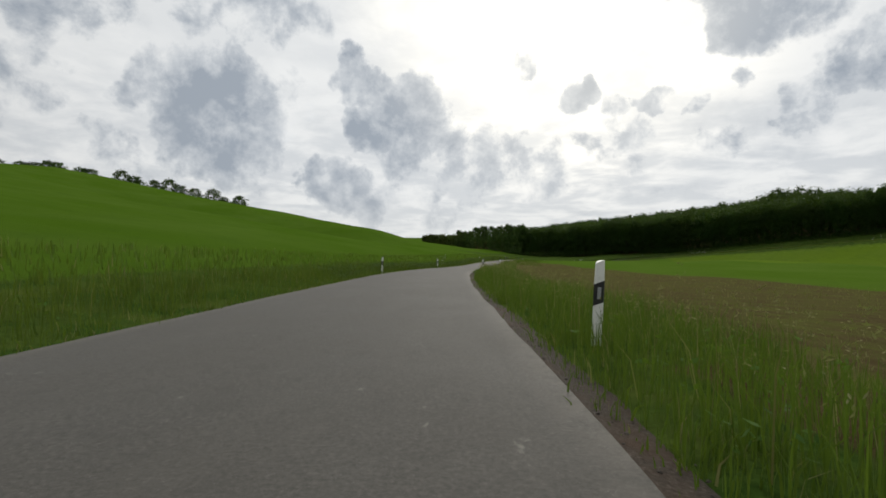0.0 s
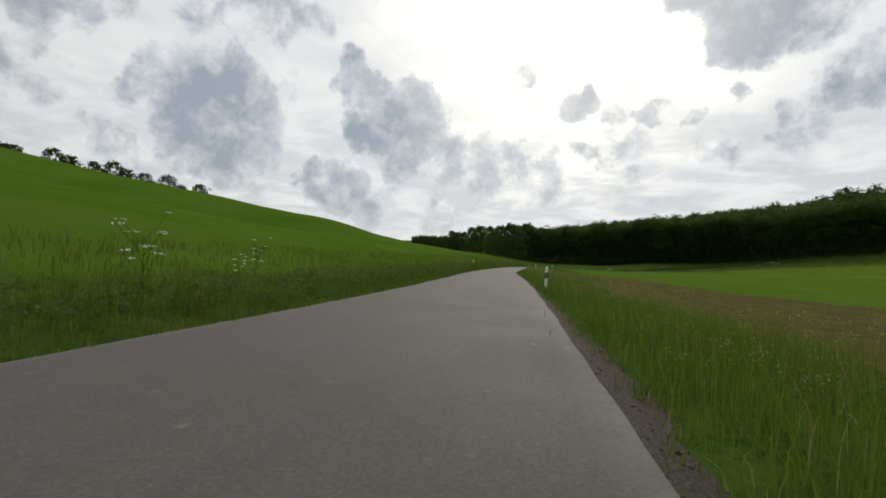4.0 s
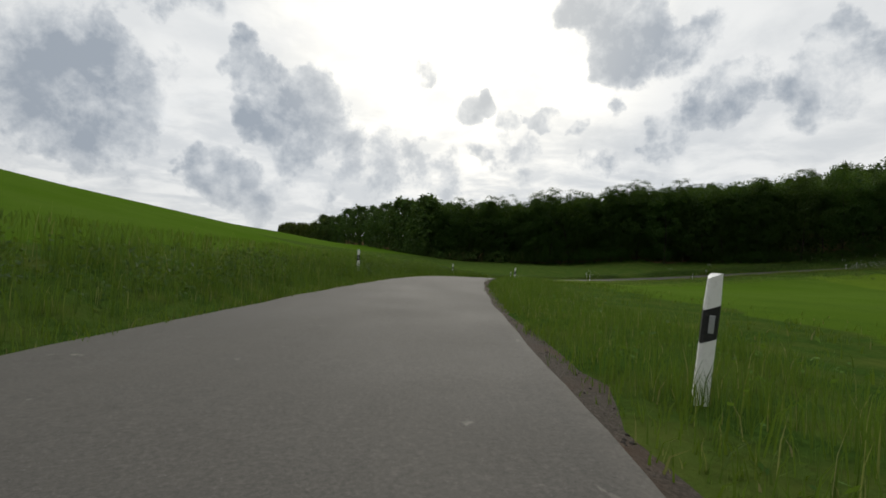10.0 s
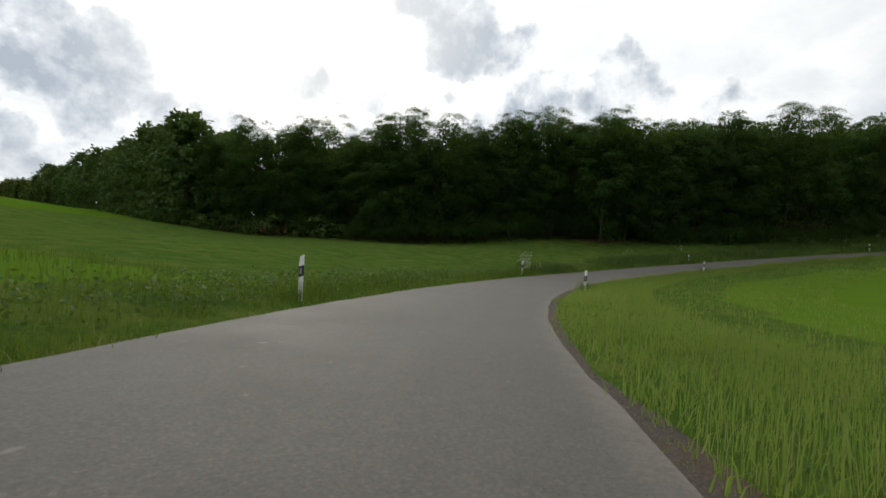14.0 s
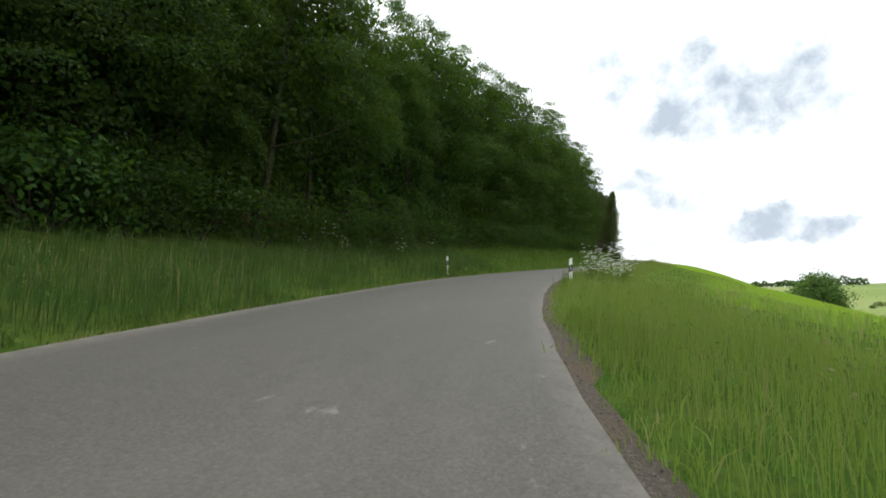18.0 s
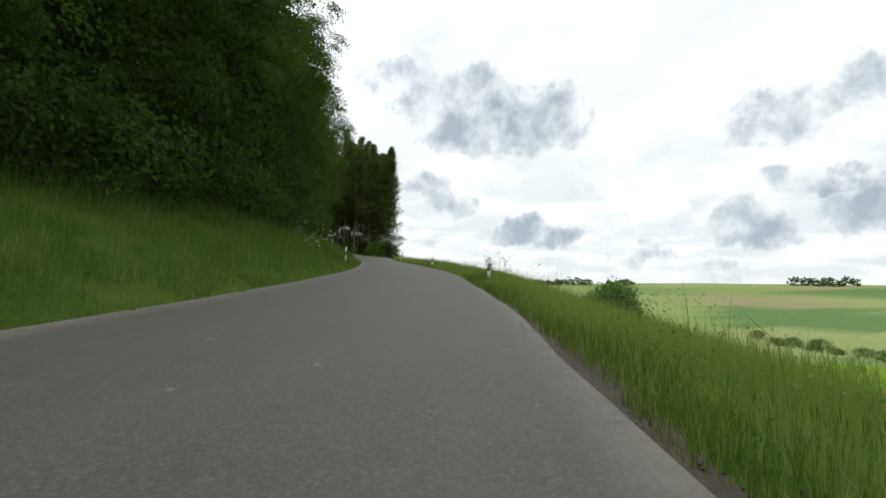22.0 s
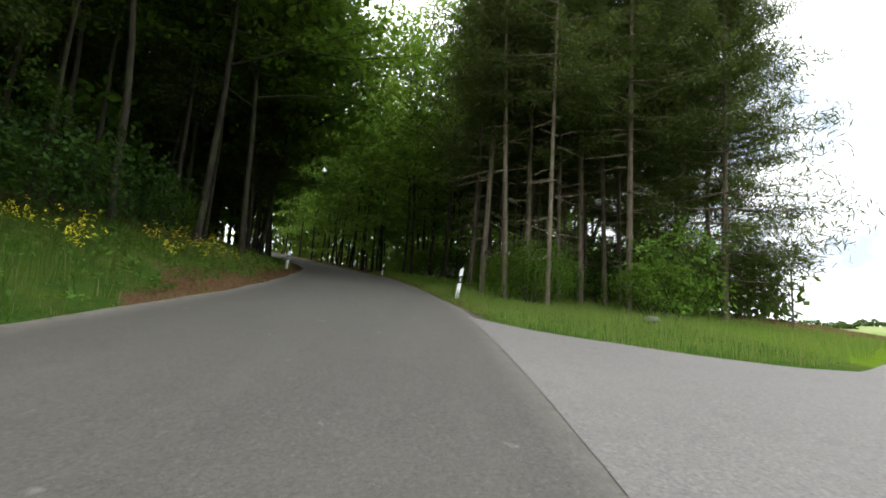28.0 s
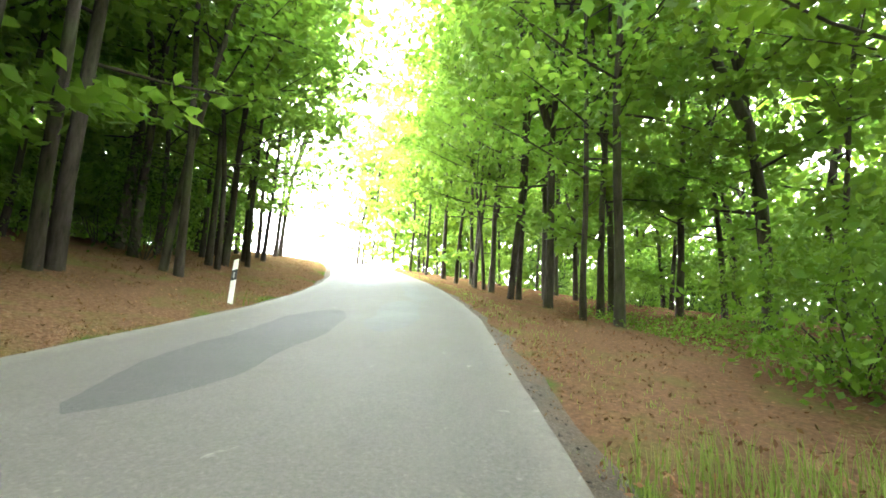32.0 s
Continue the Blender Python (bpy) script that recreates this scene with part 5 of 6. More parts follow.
far_bush = [shrub("edge_bush", 155, 2.8, 2.0, 40, 9, 0.5, LEAF_FAR, "low dark bush at the foot of the wood's edge", "bush", "bushes along the wood's edge")]
spots += [on_road(u, 21 + rng.uniform(-1.5, 2.5))[:2] for u in np.arange(424, 480, 2.2)] + [on_road(u, -26 + rng.uniform(-2, 2))[:2] for u in np.arange(452, 490, 2.6)] + [on_road(u, 14 + rng.uniform(-1.5, 1.5))[:2] for u in np.arange(421, 447, 1.7)]
spots += [on_road(u, -17 + rng.uniform(-1.5, 1.5))[:2] for u in np.arange(419, 440, 2.0)]
place(far_bush, spots, rng, -0.1, 0.7, 1.2)
spots = [on_road(u, d + rng.uniform(-1.2, 1.2))[:2] for u0, u1, d in ((442, 486, 17), (458, 488, 11.5), (428, 480, -20)) for u in np.arange(u0, u1, 2.6)]
place([shrub("wood_bush", 156 + i, 4.4, 2.2, 120, 14, 0.3, LEAF_BEECH, "tall leafy undergrowth closing the view through the wood", "bush", "undergrowth of the wood") for i in range(2)], [p for p in spots if abs(to_road(np.array([p]))[1][0]) > 9], rng, -0.1, 0.75, 1.2)
green_bush = [shrub("green_bush", 160 + i, h, r, 90, 60, 0.07, LEAF_MID, "bright green bush below the spruces", "bush", "bushes below the spruces")
              for i, (h, r) in enumerate(((2.0, 1.5), (1.5, 1.2)))]
place(green_bush, [on_road(u, d)[:2] for u, d in ((416.2, -6.0), (417.4, -7.0), (418.4, -6.2), (414.6, -9.4), (424.8, -9.2), (415.5, -11.5), (430.5, -9), (436, -9))], rng, -0.08, 0.8, 1.15)
valley_bush = [shrub("hedge_bush", 165 + i, h, r, 70, 24, 0.62, LEAF_FAR, "round dark bush in a field hedge across the valley", "bush", "field hedge bushes")
               for i, (h, r) in enumerate(((6.0, 4.6), (4.5, 3.8)))]
hedge = [(246 + 5.0 * i + rng.uniform(-1.5, 1.5), 79 - 4.2 * i + rng.uniform(-1.5, 1.5)) for i in range(12)]
place([shrub("hedge_tree", 163 + i, 16.5, 6.4, 130, 42, 0.62, LEAF_FAR, "rounded dark tree in a field hedge below the road", "tree", "field hedge trees") for i in range(2)], hedge, rng, -0.2, 0.95, 1.25)
far_clump = [(324, 86), (330, 81), (336, 77), (341, 72), (347, 69), (333, 85)]
hedge = far_clump + [(232 + 15 * i + rng.uniform(-4, 4), -100 - 17 * i + rng.uniform(-3, 3)) for i in range(11)]
hedge += [(345 + 9 * i + rng.uniform(-3, 3), -28 - 9 * i + rng.uniform(-4, 4)) for i in range(8)]
hedge += [(640 + 14 * i + rng.uniform(-3, 3), -360 - 26 * i) for i in range(5)] + [(470 + 8 * i, -40 - 5 * i) for i in range(7)]
place(valley_bush, hedge, rng, -0.2, 0.75, 1.3)
cs, ns = [], []
for az, r, n, h in ((133, 1450, 16, 22), (139, 1500, 10, 14), (128, 1500, 22, 16), (156, 1500, 20, 22), (120, 1250, 30, 15), (112, 1100, 26, 14)):
    for i in range(n):
        a, rr = radians(az + i * 0.26), r + rng.uniform(-25, 25)
        x, y = 150 + rr * math.sin(a), 180 + rr * math.cos(a)
        c, o = crown_points(rng, 14, h * rng.uniform(0.6, 1.1), 0.0, 8.0)
        cs.append(c + np.array([x, y, at_ground(x, y) - 1])), ns.append(o)
tagged(new("distant_woods", leaf_mesh("distant_woods", np.concatenate(cs), np.concatenate(ns), 5, 1.6, 6.0, LEAF_FAR, rng)), "small dark woods along the far ridge", "woods", kind="stuff")


# ---- grass and flowers ----
def blades(name, x, y, height, width, mat, rng, lean=0.35, curl=0.5):
    """Bent, tapering blades rooted at places on the ground."""
    n = len(x)
    z = ground_height(np.stack([x, y], 1))[0] - 0.03
    a, t = rng.uniform(0, 2 * np.pi, n), rng.uniform(0, 2 * np.pi, n)
    side = np.stack([np.cos(a), np.sin(a), np.zeros(n)], 1) * (width * rng.uniform(0.7, 1.3, n))[:, None] * 0.5
    tip = np.stack([np.cos(t), np.sin(t), np.zeros(n)], 1)
    off = height * rng.uniform(0.05, 1.0, n) * lean
    base = np.stack([x, y, z], 1)
    up = np.array([0, 0, 1.0])
    midp = base + up * (height * 0.58)[:, None] + tip * (off * 0.35)[:, None]
    top = base + up * (height * (1 - 0.25 * curl * rng.random(n)))[:, None] + tip * off[:, None] * (1 + curl * rng.random(n))[:, None]
    V = np.stack([base - side, base + side, midp + side * 0.75, midp - side * 0.75, top], 1).reshape(-1, 3)
    k = np.arange(n)[:, None] * 5
    F = np.concatenate([k + np.array([0, 1, 2]), k + np.array([0, 2, 3]), k + np.array([3, 2, 4])], 1).reshape(-1, 3)
    return new(name, mesh_from(name, V, F, mat))


def strip_spots(rng, u0, u1, d0, d1, density, tufts=0.5):
    """Places in a strip along the road, gathered in tufts."""
    n = int((u1 - u0) * abs(d1 - d0) * density)
    u, d = rng.uniform(u0, u1, n), rng.uniform(min(d0, d1), max(d0, d1), n)
    m = int(n * tufts)
    k = max(1, m // 12)
    cu, cd = rng.uniform(u0, u1, k), rng.uniform(min(d0, d1), max(d0, d1), k)
    pick = rng.integers(0, k, m)
    u[:m], d[:m] = cu[pick] + rng.normal(size=m) * 0.17, cd[pick] + rng.normal(size=m) * 0.15
    return u, d


def patchy(u, d, f=0.35):
    return 0.5 + 0.25 * np.sin(u * f + 2.1 * np.sin(d * 0.9)) + 0.25 * np.sin(u * f * 2.3 + 1.7 + d * 1.3)


def verge(name, rng, u0, u1, side, reach, density, tall, mat, label, width=0.015, start=0.12):
    u, gap_in = strip_spots(rng, u0, u1, start, reach, density)
    d = gap_in + (half_left(u) if side > 0 else half_right(u))
    grow = np.clip((gap_in - 0.1) / (0.75 if side > 0 else 0.62), 0.16, 1.0) * (0.55 + 0.75 * patchy(u, d)) * tall
    h = grow * rng.uniform(0.55, 1.15, len(u))
    x, y, _ = on_road(u, d * side)
    return tagged(blades(name, x, y, h, width, mat, rng), label, "grass", kind="stuff")


rng = np.random.default_rng(31)
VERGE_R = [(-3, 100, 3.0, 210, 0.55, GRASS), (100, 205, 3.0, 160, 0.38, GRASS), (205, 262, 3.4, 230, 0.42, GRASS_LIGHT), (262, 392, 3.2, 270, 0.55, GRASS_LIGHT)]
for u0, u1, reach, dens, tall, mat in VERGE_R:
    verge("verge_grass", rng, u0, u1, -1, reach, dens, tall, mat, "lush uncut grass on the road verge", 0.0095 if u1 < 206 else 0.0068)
# the stretch from 252 to 300 has tree shade painted into its blades
VERGE_L = [(2, 120, 2.8, 90, 0.58, GRASS), (120, 205, 3.0, 100, 0.72, GRASS), (205, 252, 3.2, 90, 0.40, GRASS), (252, 300, 4.5, 95, 0.78, GRASS_SHADED), (300, 409, 6.0, 80, 0.66, GRASS)]
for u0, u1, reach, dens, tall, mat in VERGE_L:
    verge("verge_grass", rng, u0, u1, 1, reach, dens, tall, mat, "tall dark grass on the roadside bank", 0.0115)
verge("verge_grass", rng, 409, 418, 1, 6.0, 90, 0.5, GRASS, "grass on the bank above a bare earth edge", 0.0095, 0.75)
verge("wood_grass", rng, 416, 432, 1, 3.4, 150, 0.36, GRASS_LIGHT, "thin grass on the bank below the trees", 0.008, 0.7)
verge("wood_grass", rng, 411, 425, -1, 3.6, 400, 0.3, GRASS_LIGHT, "uncut grass below the spruces", 0.0058)
verge("wood_grass", rng, 425, 441, -1, 3.6, 340, 0.38, GRASS_LIGHT, "fresh green grass and herbs along the woodland road", 0.009)
verge("wood_grass", rng, 441, 475, -1, 1.5, 45, 0.14, GRASS_LIGHT, "thin fresh grass along the woodland road", 0.009)

# tufts that hang over the shoulder where the verge is overgrown
for u0, u1 in ((304, 352), (366, 392)):
    u, inset = strip_spots(rng, u0, u1, 0.02, 0.75, 190, 0.8)
    inset = np.maximum(inset, 0.06 + 0.1 * rng.random(len(u)))
    x, y, _ = on_road(u, -(inset + half_right(u)))
    tagged(blades("shoulder_tufts", x, y, 0.34 * (0.35 + 0.9 * patchy(u, inset, 0.9)) * rng.uniform(0.5, 1.15, len(u)), 0.011, GRASS, rng, 0.5), "dark grass tufts hanging over the road's shoulder", "grass", kind="stuff")

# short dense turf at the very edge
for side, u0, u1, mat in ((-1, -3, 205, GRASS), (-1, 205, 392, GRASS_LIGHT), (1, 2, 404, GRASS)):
    u, gap_in = strip_spots(rng, u0, u1, 0.1 if side > 0 else 0.18, 0.75 if side > 0 else 0.95, 95, 0.8)
    d = gap_in + (half_left(u) if side > 0 else half_right(u))
    x, y, _ = on_road(u, d * side)
    tagged(blades("edge_turf", x, y, rng.uniform(0.07, 0.26, len(u)), 0.014, mat, rng, 0.7), "short tufted grass creeping over the road's edge", "grass", kind="stuff")

# withered grass along the road's edge
u, gap_in = strip_spots(rng, 2, 300, 0.05, 0.34, 70, 0.7)
x, y, _ = on_road(u, half_left(u) + gap_in)
tagged(blades("dry_edge_grass", x, y, rng.uniform(0.03, 0.13, len(u)), 0.011, STRAW, rng, 0.9), "withered straw-coloured grass along the road's edge", "grass", kind="stuff")

# uncut grass between the side road and the spruces
u, d = strip_spots(rng, 405.5, 425, -3.2, -15, 170)
far_edge = np.interp(-d, (2.5, 3.8, 5.2, 6.3, 7.3, 9.4, 12, 20), (410.5, 408.2, 407.3, 406.9, 407.0, 408.4, 410.4, 414.6))
ok = (u > far_edge) & ~((u > 411) & (d > -6))
x, y, _ = on_road(u[ok], d[ok])
tagged(blades("junction_grass", x, y, rng.uniform(0.10, 0.38, ok.sum()), 0.009, GRASS_LIGHT, rng), "uncut grass around the boulders at the junction", "grass", kind="stuff")
u, d = strip_spots(rng, 386, 404, -2.8, -15, 330)
near_edge = np.interp(-d, (2.7, 2.85, 3.1, 3.4, 4.0, 5.2, 6.3, 7.3, 9.4, 12), (391.5, 393.8, 395.0, 395.9, 397.3, 399.9, 401.8, 403.1, 404.0, 405.6))
ok = u < near_edge
x, y, _ = on_road(u[ok], d[ok])
tagged(blades("junction_grass", x, y, rng.uniform(0.18, 0.62, ok.sum()) * (0.5 + patchy(u[ok], d[ok], 0.9)), 0.0075, GRASS_LIGHT, rng), "tall grass in the corner of the junction", "grass", kind="stuff")

# tufts left standing round the posts
pu, pd, ph = [], [], []
for u, side, lean, lean2, *away in POSTS:
    sunk = u in (117.2, 264.2, 399.5)
    count = 900 if sunk else 220 if 190 < u < 404 else 110 if u < 412 else 25
    off = side * (away[0] if away else HALF + 0.62)
    pu.append(u + rng.normal(size=count) * (0.5 if sunk else 0.4) - (0.5 if sunk else 0))
    pd.append(off + rng.normal(size=count) * 0.22 - (0.2 if sunk else 0))
    ph.append(rng.uniform(0.45, 0.92, count) if sunk else rng.uniform(0.2, 0.5, count) * (1.5 if 190 < u < 404 else 1.0))
x, y, _ = on_road(np.concatenate(pu), np.concatenate(pd))
tagged(blades("post_tufts", x, y, np.concatenate(ph), 0.009, GRASS, rng), "longer grass left standing round the roadside posts", "grass", kind="stuff")

# sparser blades out into the meadows and crops
for u0, u1, d0, d1, dens, tall, mat in ((-3, 215, 5.2, 12, 9, 0.42, GRASS), (205, 262, -5.8, -14, 9, 0.25, GRASS_LIGHT), (262, 390, -5.6, -13, 9, 0.42, GRASS_LIGHT), (95, 205, -5.4, -11, 9, 0.25, GRASS)):
    u, d = strip_spots(rng, u0, u1, d0, d1, dens, 0.3)
    x, y, _ = on_road(u, d)
    tagged(blades("meadow_grass", x, y, tall * rng.uniform(0.5, 1.1, len(u)), 0.03, mat, rng), "scattered taller grass in the meadow", "grass", kind="stuff")

# seed heads standing above the grass
for u0, u1, d0, d1, n, tall in ((-2, 130, -3.1, -5.4, 1500, 0.85), (290, 392, -3.2, -5.2, 380, 0.95), (350, 388, -3.2, -4.6, 260, 1.2), (384, 397, -3.5, -12, 900, 1.05), (392, 402, -6.5, -15, 500, 0.95), (240, 285, 3.6, 6.5, 420, 1.05), (240, 262, -3.2, -6, 260, 0.7), (100, 205, 3.4, 6, 420, 0.9)):
    u, d = rng.uniform(u0, u1, n), rng.uniform(min(d0, d1), max(d0, d1), n)
    x, y, _ = on_road(u, d)
    tagged(blades("seed_stems", x, y, tall * rng.uniform(0.7, 1.15, n), 0.009, STRAW, rng, 0.22, 0.9), "thin straw-coloured seed stems above the grass", "grass", kind="stuff")

# feathery heads on the uncut grass
for u0, u1, d0, d1, n, low, high in ((-2, 130, -3.2, -5.6, 5200, 0.45, 0.85), (262, 386, -3.1, -6.0, 4200, 0.4, 0.8), (384, 396, -3.3, -11, 3600, 0.4, 0.82), (392, 402, -6.5, -15, 1800, 0.35, 0.75), (240, 300, 3.5, 6.5, 1800, 0.5, 0.9)):
    u, d = rng.uniform(u0, u1, n), rng.uniform(min(d0, d1), max(d0, d1), n)
    x, y, _ = on_road(u, d)
    c = np.stack([x, y, ground_height(np.stack([x, y], 1))[0] + rng.uniform(low, high, n) * (0.55 + 0.6 * patchy(u, d, 0.5))], 1)
    tagged(new("seed_heads", leaf_mesh("seed_heads", c, rng.normal(size=(n, 3)) * np.array([1, 1, 0.2]), 4, 0.03, 0.035, SEED, rng, 0.8, 0.3)), "pale feathery seed heads over the uncut grass", "grass", kind="stuff")

# weeds in the tilled strip
n = 9000
x, y = rng.uniform(2, 33, n), rng.uniform(-2, 138, n)
u, d = to_road(np.stack([x, y], 1))
ok = (d < -5) & (x < np.interp(y, (0, 100, 141), (33, 27, 25.5)))
tagged(blades("field_weeds", x[ok], y[ok], rng.uniform(0.06, 0.2, ok.sum()), 0.03, STRAW, rng, 0.8), "pale stubble and weeds on the tilled strip", "stubble", kind="stuff")

# broad herb leaves low along the verges
def herbs(name, u0, u1, d0, d1, n, size, mat, label, low=0.05, high=0.35):
    u, d = rng.uniform(u0, u1, n), rng.uniform(min(d0, d1), max(d0, d1), n)
    keep = rng.random(n) < 0.25 + 0.75 * patchy(u, d, 0.6)
    u, d = u[keep], d[keep]
    x, y, _ = on_road(u, d)
    z = ground_height(np.stack([x, y], 1))[0]
    c = np.stack([x, y, z + rng.uniform(low, high, len(x))], 1)
    up = np.tile(np.array([(0, 0, 1.0)]), (len(c), 1))
    tagged(new(name, leaf_mesh(name, c, up, 5, 0.10, size, mat, rng, 0.5, 0.5)), label, "herbs", kind="stuff")


herbs("verge_herbs", -2, 392, -3.0, -5.2, 4200, 0.065, HERB, "low leafy herbs among the verge grass")
herbs("verge_herbs", 2, 404, 2.9, 5.0, 3200, 0.065, HERB, "low leafy herbs among the verge grass")
herbs("wood_herbs", 439.5, 452, -6.0, -10.5, 2200, 0.09, LEAF_BEECH, "low green plants among the fallen leaves", 0.02, 0.25)
herbs("wood_herbs", 422, 439.5, -3.6, -9.5, 11500, 0.09, LEAF_BEECH, "bright leafy ground herbs beside the woodland road", 0.03, 0.4)
herbs("wood_herbs", 420, 434, -3.3, -7.0, 9000, 0.07, LEAF_BEECH, "low fresh green herbs covering the verge below the spruces", 0.01, 0.16)
herbs("bank_nettles", 239, 246, 2.9, 5.4, 2600, 0.085, NETTLE, "dark leafy nettles in clumps on the roadside bank", 0.05, 0.6)
herbs("bank_nettles", 20, 245, 2.85, 4.3, 15000, 0.085, NETTLE, "dark leafy nettles in clumps on the roadside bank", 0.05, 0.55)
herbs("wood_herbs", 440, 490, -7, -22, 1500, 0.10, LEAF_BEECH, "bright leafy ground herbs under the beeches", 0.05, 0.5)
herbs("bank_herbs", 405, 432, 3.2, 7.0, 1300, 0.13, HERB, "leafy herbs on the woodland bank", 0.03, 0.35)
herbs("fallen_leaves", 418, 480, 2.9, 9, 6500, 0.06, LITTER_LEAF, "brown fallen leaves on the woodland bank", 0.0, 0.03)
herbs("fallen_leaves", 426, 480, -2.8, -8, 6000, 0.06, LITTER_LEAF, "brown fallen leaves beside the woodland road", 0.0, 0.03)


herbs("fallen_leaves", 411, 446, -2.5, -3.5, 2600, 0.036, LITTER_LEAF, "brown fallen leaves along the road's edge", 0.0, 0.02)
herbs("fallen_leaves", 409, 446, 2.7, 3.6, 2600, 0.036, LITTER_LEAF, "brown fallen leaves along the road's edge", 0.0, 0.02)


def umbel_plant(seed, tall, heads):
    """A tall white-flowered umbel plant."""
    r = np.random.default_rng(seed)
    ob = root("umbel_plant", 0, 0, 0, "tall wild umbel plant with white flower heads in the verge", "wildflower", "white umbel plants")
    paths, tops = [], []
    main = bent(r, (0, 0, -0.05), (r.normal() * 0.1, r.normal() * 0.1, 1), tall * 0.8, 5, 0.06)
    paths.append((main, 0.007 * np.linspace(1.2, 0.5, 6)))
    for i in range(heads):
        s = main[2 + i % 4]
        a = i * 2.4
        p = bent(r, s, (math.cos(a) * 0.7, math.sin(a) * 0.7, 1.0), tall * r.uniform(0.25, 0.42), 3, 0.08)
        paths.append((p, 0.004 * np.linspace(1.2, 0.6, 4)))
        tops.append(p[-1])
        for k in range(7):
            b = k * 0.9 + i
            e = p[-1] + np.array([math.cos(b) * 0.045, math.sin(b) * 0.045, 0.03]) * r.uniform(0.6, 1.2)
            paths.append((np.array([p[-1], e]), np.array([0.002, 0.0015])))
    part("stalk", tubes("umbel_stalks", paths, HERB, 3), ob)
    c = np.repeat(np.array(tops), 8, axis=0) + r.normal(size=(len(tops) * 8, 3)) * np.array([0.035, 0.035, 0.008]) + np.array([0, 0, 0.03])
    tagged(part("blossom", leaf_mesh("umbel_flowers", c, np.tile(np.array([(0, 0, 1.0)]), (len(c), 1)), 4, 0.009, 0.02, FLOWER_WHITE, r, 0.5, 0.9), ob), "white flower heads", kind="stuff")
    c = main[np.repeat([1, 2, 3], 6)] + r.normal(size=(18, 3)) * np.array([0.12, 0.12, 0.06])
    part("foliage", leaf_mesh("umbel_leaves", c, np.tile(np.array([(0, 0, 1.0)]), (18, 1)), 5, 0.05, 0.07, HERB, r, 0.4, 0.4), ob)
    return ob


umbels = [umbel_plant(200 + i, t, h) for i, (t, h) in enumerate(((1.15, 9), (0.9, 7), (1.35, 11)))]
spots = []
for u0, u1, d0, d1, n in ((285.2, 292, -3.5, -5.2, 34), (60, 70, 3.6, 5, 3), (237, 240.5, 3.0, 4.3, 8), (256, 268, 6.5, 8.5, 5),
                          (347, 352, -3.0, -3.8, 5), (352, 362, 4.0, 6.0, 10), (283, 300, 5.5, 7.5, 9), (425.5, 433, -5.2, -7.5, 12), (371, 374, -3.2, -4, 4)):
    for _ in range(n):
        spots.append(on_road(rng.uniform(u0, u1), rng.uniform(min(d0, d1), max(d0, d1)))[:2])
place(umbels, spots, rng, 0.0, 0.75, 1.15)


def yellow_plant(seed):
    r = np.random.default_rng(seed)
    ob = root("yellow_flower", 0, 0, 0, "yellow-flowered plant on the grassy woodland bank", "wildflower", "yellow flowers")
    paths, c = [], []
    for i in range(7):
        p = bent(r, (0, 0, -0.03), (r.normal() * 0.35, r.normal() * 0.35, 1), r.uniform(0.35, 0.6), 3, 0.1)
        paths.append((p, 0.004 * np.linspace(1.2, 0.5, 4)))
        c += [p[-1], p[-1] + r.normal(size=3) * 0.05, p[-2]]
    part("stalk", tubes("yellow_stalks", paths, HERB, 4), ob)
    tagged(part("blossom", leaf_mesh("yellow_petals", np.array(c), np.tile(np.array([(0, 0, 1.0)]), (len(c), 1)), 5, 0.02, 0.035, FLOWER_YELLOW, r, 0.6, 0.8), ob), "yellow petals", kind="stuff")
    return ob


place([yellow_plant(230)], [on_road(rng.uniform(410, 427), rng.uniform(4.4, 7.0))[:2] for _ in range(26)], rng, 0.0, 0.8, 1.2)

# ---- the junction ----
def patch_mesh(name, rows, lift, mat):
    """A patch that follows the ground: rows of (lateral, from, to along the road)."""
    ds = np.arange(rows[0][0], rows[-1][0] - 0.01, -0.4)
    key = [-r[0] for r in rows]
    lo, hi = np.interp(-ds, key, [r[1] for r in rows]), np.interp(-ds, key, [r[2] for r in rows])
    f = np.r_[0, np.linspace(0.008, 1, 25)]
    U = (lo[:, None] + (hi - lo)[:, None] * f[None]).ravel()
    x, y, _ = on_road(U, np.repeat(ds, 26))
    z = ground_height(np.stack([x, y], 1))[0] + lift - np.tile(np.where(f == 0, 0.14, 0.0), len(ds))   # the rim goes down into the earth
    return mesh_from(name, np.stack([x, y, z], 1), grid_faces(len(ds), 26), mat, True)


# (lateral, from, to)
JUNCTION = [(-2.45, 396.2, 409.6), (-2.6, 395.5, 409.5), (-2.8, 395.1, 409.0), (-3.1, 395.4, 408.5), (-3.4, 396.3, 408.2), (-4.0, 397.7, 407.7), (-5.2, 400.4, 406.9), (-6.3, 402.2, 406.5), (-7.3, 403.5, 406.6), (-9.4, 404.4, 408.0)]
tagged(new("side_road", patch_mesh("side_road", JUNCTION, 0.052, SIDE)), "pale worn asphalt of a side road joining the road", "road", kind="structure")
TRACK = [(-9.0, 404.2, 407.8), (-12, 406, 410), (-20, 410, 414.2), (-30, 415, 419.5), (-60, 430, 435)]
tagged(new("farm_track", patch_mesh("farm_track", TRACK, 0.035, SHOULDER)), "gravel farm track leading into the valley", "track", kind="structure")


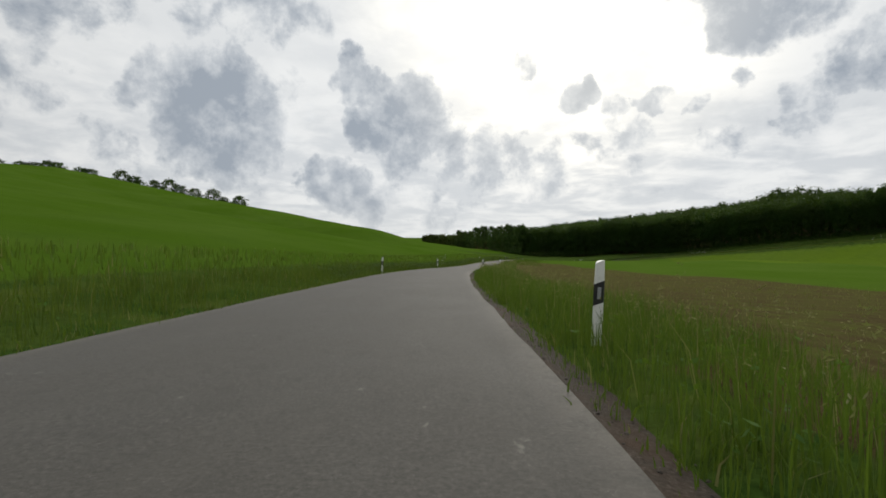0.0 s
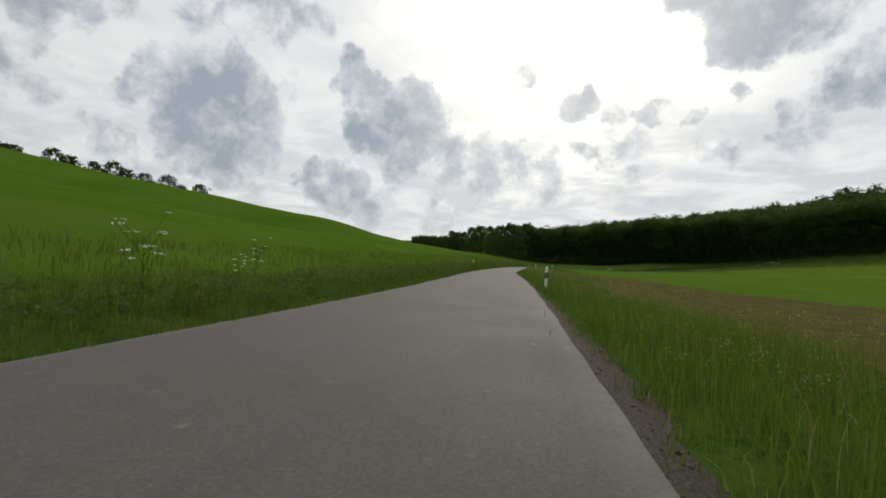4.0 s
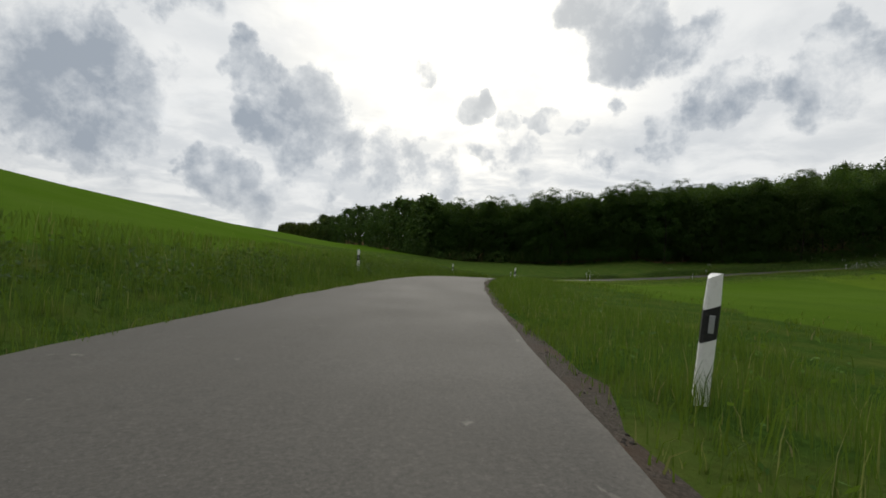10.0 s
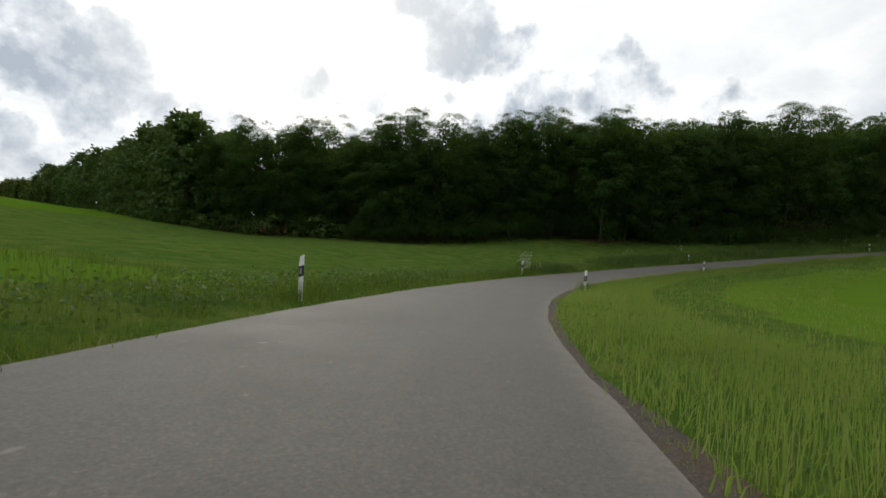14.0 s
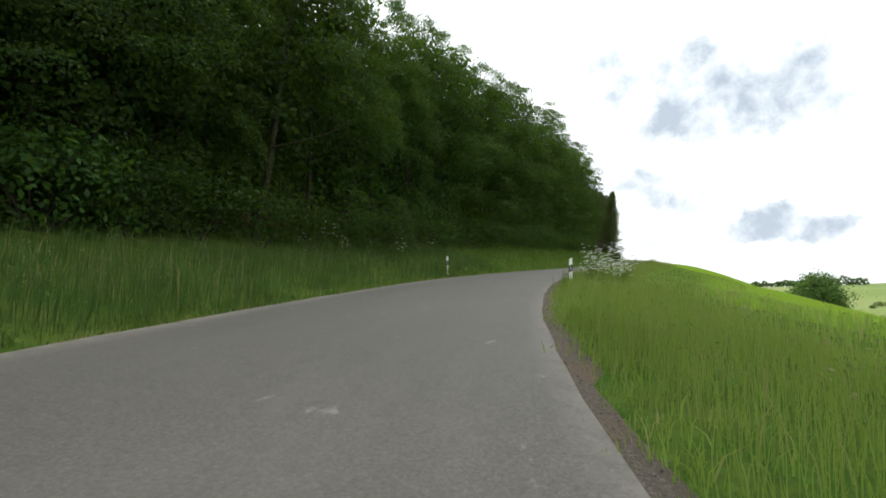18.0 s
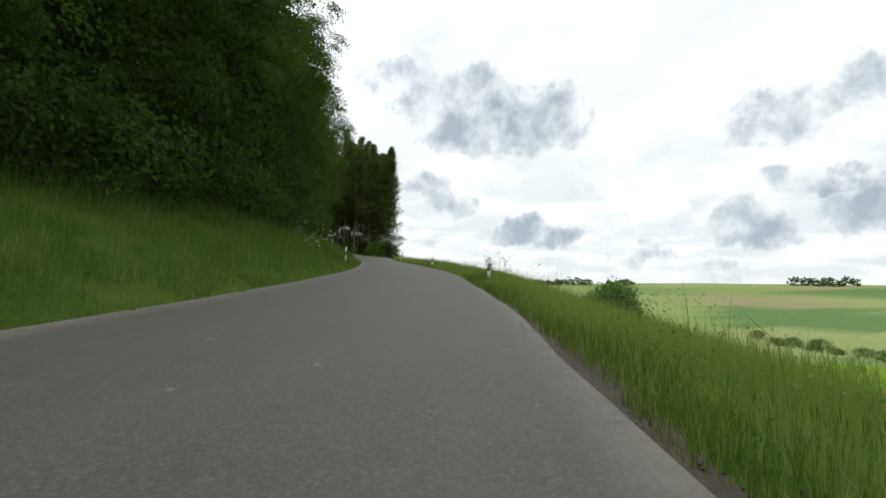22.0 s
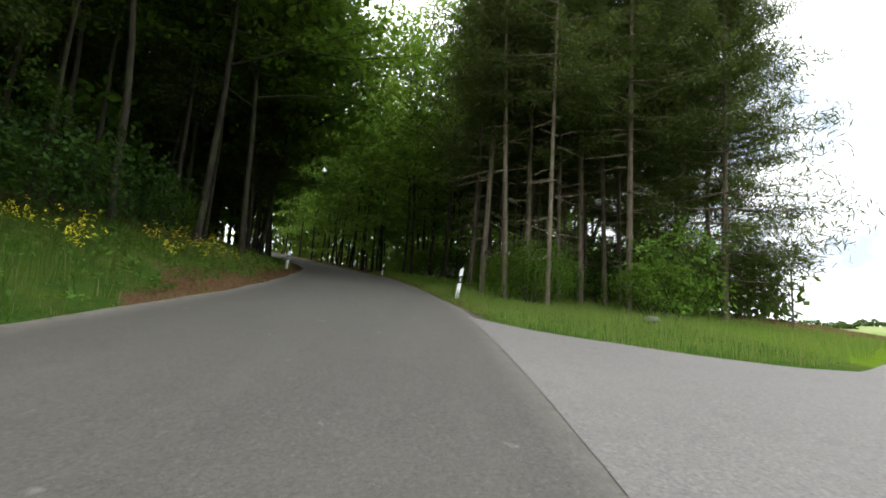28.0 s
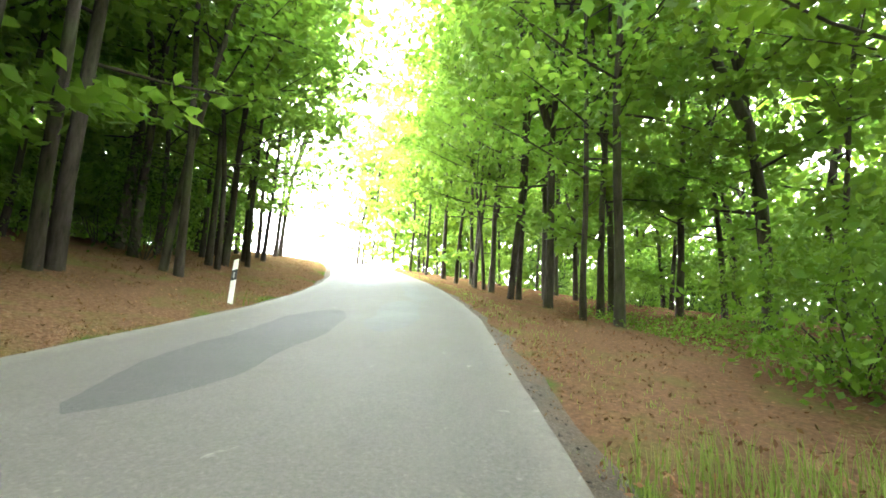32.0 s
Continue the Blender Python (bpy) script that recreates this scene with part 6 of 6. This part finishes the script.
def rock(seed, s):
    r = np.random.default_rng(seed)
    bm = bmesh.new()
    bmesh.ops.create_icosphere(bm, subdivisions=2, radius=s)
    for v in bm.verts:
        v.co *= 1 + 0.22 * noise.noise(v.co * 3 / s + Vector((seed, 0, 0)))
        v.co.z *= 0.6
    return bm_mesh("boulder", bm, STONE)


for i, (u, d, s) in enumerate(((414.6, -10.0, 0.26), (412.0, -7.6, 0.22), (414.9, -10.8, 0.17))):
    x, y, _ = on_road(u, d)
    ob = tagged(new("boulder", rock(i + 3, s)), "weathered grey boulder with moss at the junction", "stone", "boulders at the junction")
    ob.matrix_basis = pose(x, y, at_ground(x, y) + s * 0.3, 0, 0, i * 50)
x, y, _ = on_road(414.6, -14.6)
pole = root("marker_pole", x, y, at_ground(x, y), "thin grey metal marker pole beside the farm track", "pole")
part("pole", tubes("marker_pole", [(np.array([(0, 0, -0.2), (0, 0, 1.0), (0, 0, 2.0)]), np.array([0.03, 0.03, 0.03]))], STONE, 8), pole)
part("cap", tubes("marker_cap", [(np.array([(0, 0, 2.0), (0, 0, 2.05)]), np.array([0.036, 0.02]))], POST_BLACK, 8), pole)


# loose gravel on the shoulders
def gravel(name, rng, u, d, size, mat, label):
    n = len(u)
    x, y, z = on_road(u, d)
    edge = np.where(d > 0, half_left(u), half_right(u))
    z = z + 0.03 - 0.12 * np.clip((np.abs(d) - edge + 0.12) / 0.7, 0, 1) ** 1.5
    c = np.stack([x, y, z], 1)
    s = size * rng.uniform(0.5, 1.5, (n, 1, 1))
    tip = np.array([(1, 0, 0), (0, 1, 0), (-1, 0, 0), (0, -1, 0), (0, 0, 0.7), (0, 0, -0.7)]) * 0.5
    V = (c[:, None] + (tip[None] + rng.normal(size=(n, 6, 3)) * 0.12) * s).reshape(-1, 3)
    f = np.array([(0, 1, 4), (1, 2, 4), (2, 3, 4), (3, 0, 4), (1, 0, 5), (2, 1, 5), (3, 2, 5), (0, 3, 5)])
    F = (np.arange(n)[:, None, None] * 6 + f[None]).reshape(-1, 3)
    return tagged(new(name, mesh_from(name, V, F, mat)), label, "gravel", kind="stuff")


u = rng.uniform(-2, 445, 6500)
gravel("shoulder_gravel", rng, u, -half_right(u) - np.abs(rng.normal(size=len(u))) * 0.22 + 0.04, 0.028, GRAVEL, "loose grey gravel along the road's shoulder")
u = rng.uniform(0, 445, 2200)
gravel("shoulder_gravel", rng, u, half_left(u) + np.abs(rng.normal(size=len(u))) * 0.10 - 0.03, 0.024, GRAVEL, "loose grey gravel along the road's edge")


# dark patches and pale edge strips on the asphalt
def road_strip(name, u0, u1, lo, hi, mat, label, seed, lift=0.05):
    """A patch that narrows to ragged ends."""
    u = np.arange(u0, u1 + 0.01, 0.2)
    f = (u - u0) / (u1 - u0)
    swell = np.minimum(1, 5 * np.minimum(f, 1 - f)) ** 0.6 + 0.03
    mid = (lo + hi) / 2 + 0.05 * np.sin(u * 1.9 + seed)
    tagged(ribbon(name, u, mid - (hi - lo) / 2 * swell, mid + (hi - lo) / 2 * swell, lift, mat, 6, wobble=0.05, seed=seed), label, "road patch", kind="structure")


# the dark ribbons paint in where the road's sheen falls off, besides damp
road_strip("road_patch", 441, 448.5, 0.15, 1.25, PATCH, "dark patch on the woodland road, damp and uneven sheen painted in", 51, 0.066)
road_strip("road_patch", 445.5, 452, -1.15, -0.25, DAMP_SHEEN, "dark damp asphalt on the woodland road with uneven sheen painted in", 52, 0.066)
road_strip("road_patch", 457, 466, 0.1, 1.5, DAMP_SHEEN, "dark damp asphalt on the woodland road with uneven sheen painted in", 53, 0.066)
road_strip("road_patch", 451.5, 462, -1.5, -0.8, DAMP_SHEEN, "dark damp streak on the woodland road with uneven sheen painted in", 56, 0.066)
road_strip("edge_patch", 428.5, 433.5, -2.6, -2.42, OLD, "pale broken strip of old asphalt along the road's edge", 54, 0.052)
road_strip("edge_patch", 434.5, 440, -2.56, -2.44, OLD, "pale broken strip of old asphalt along the road's edge", 55, 0.052)
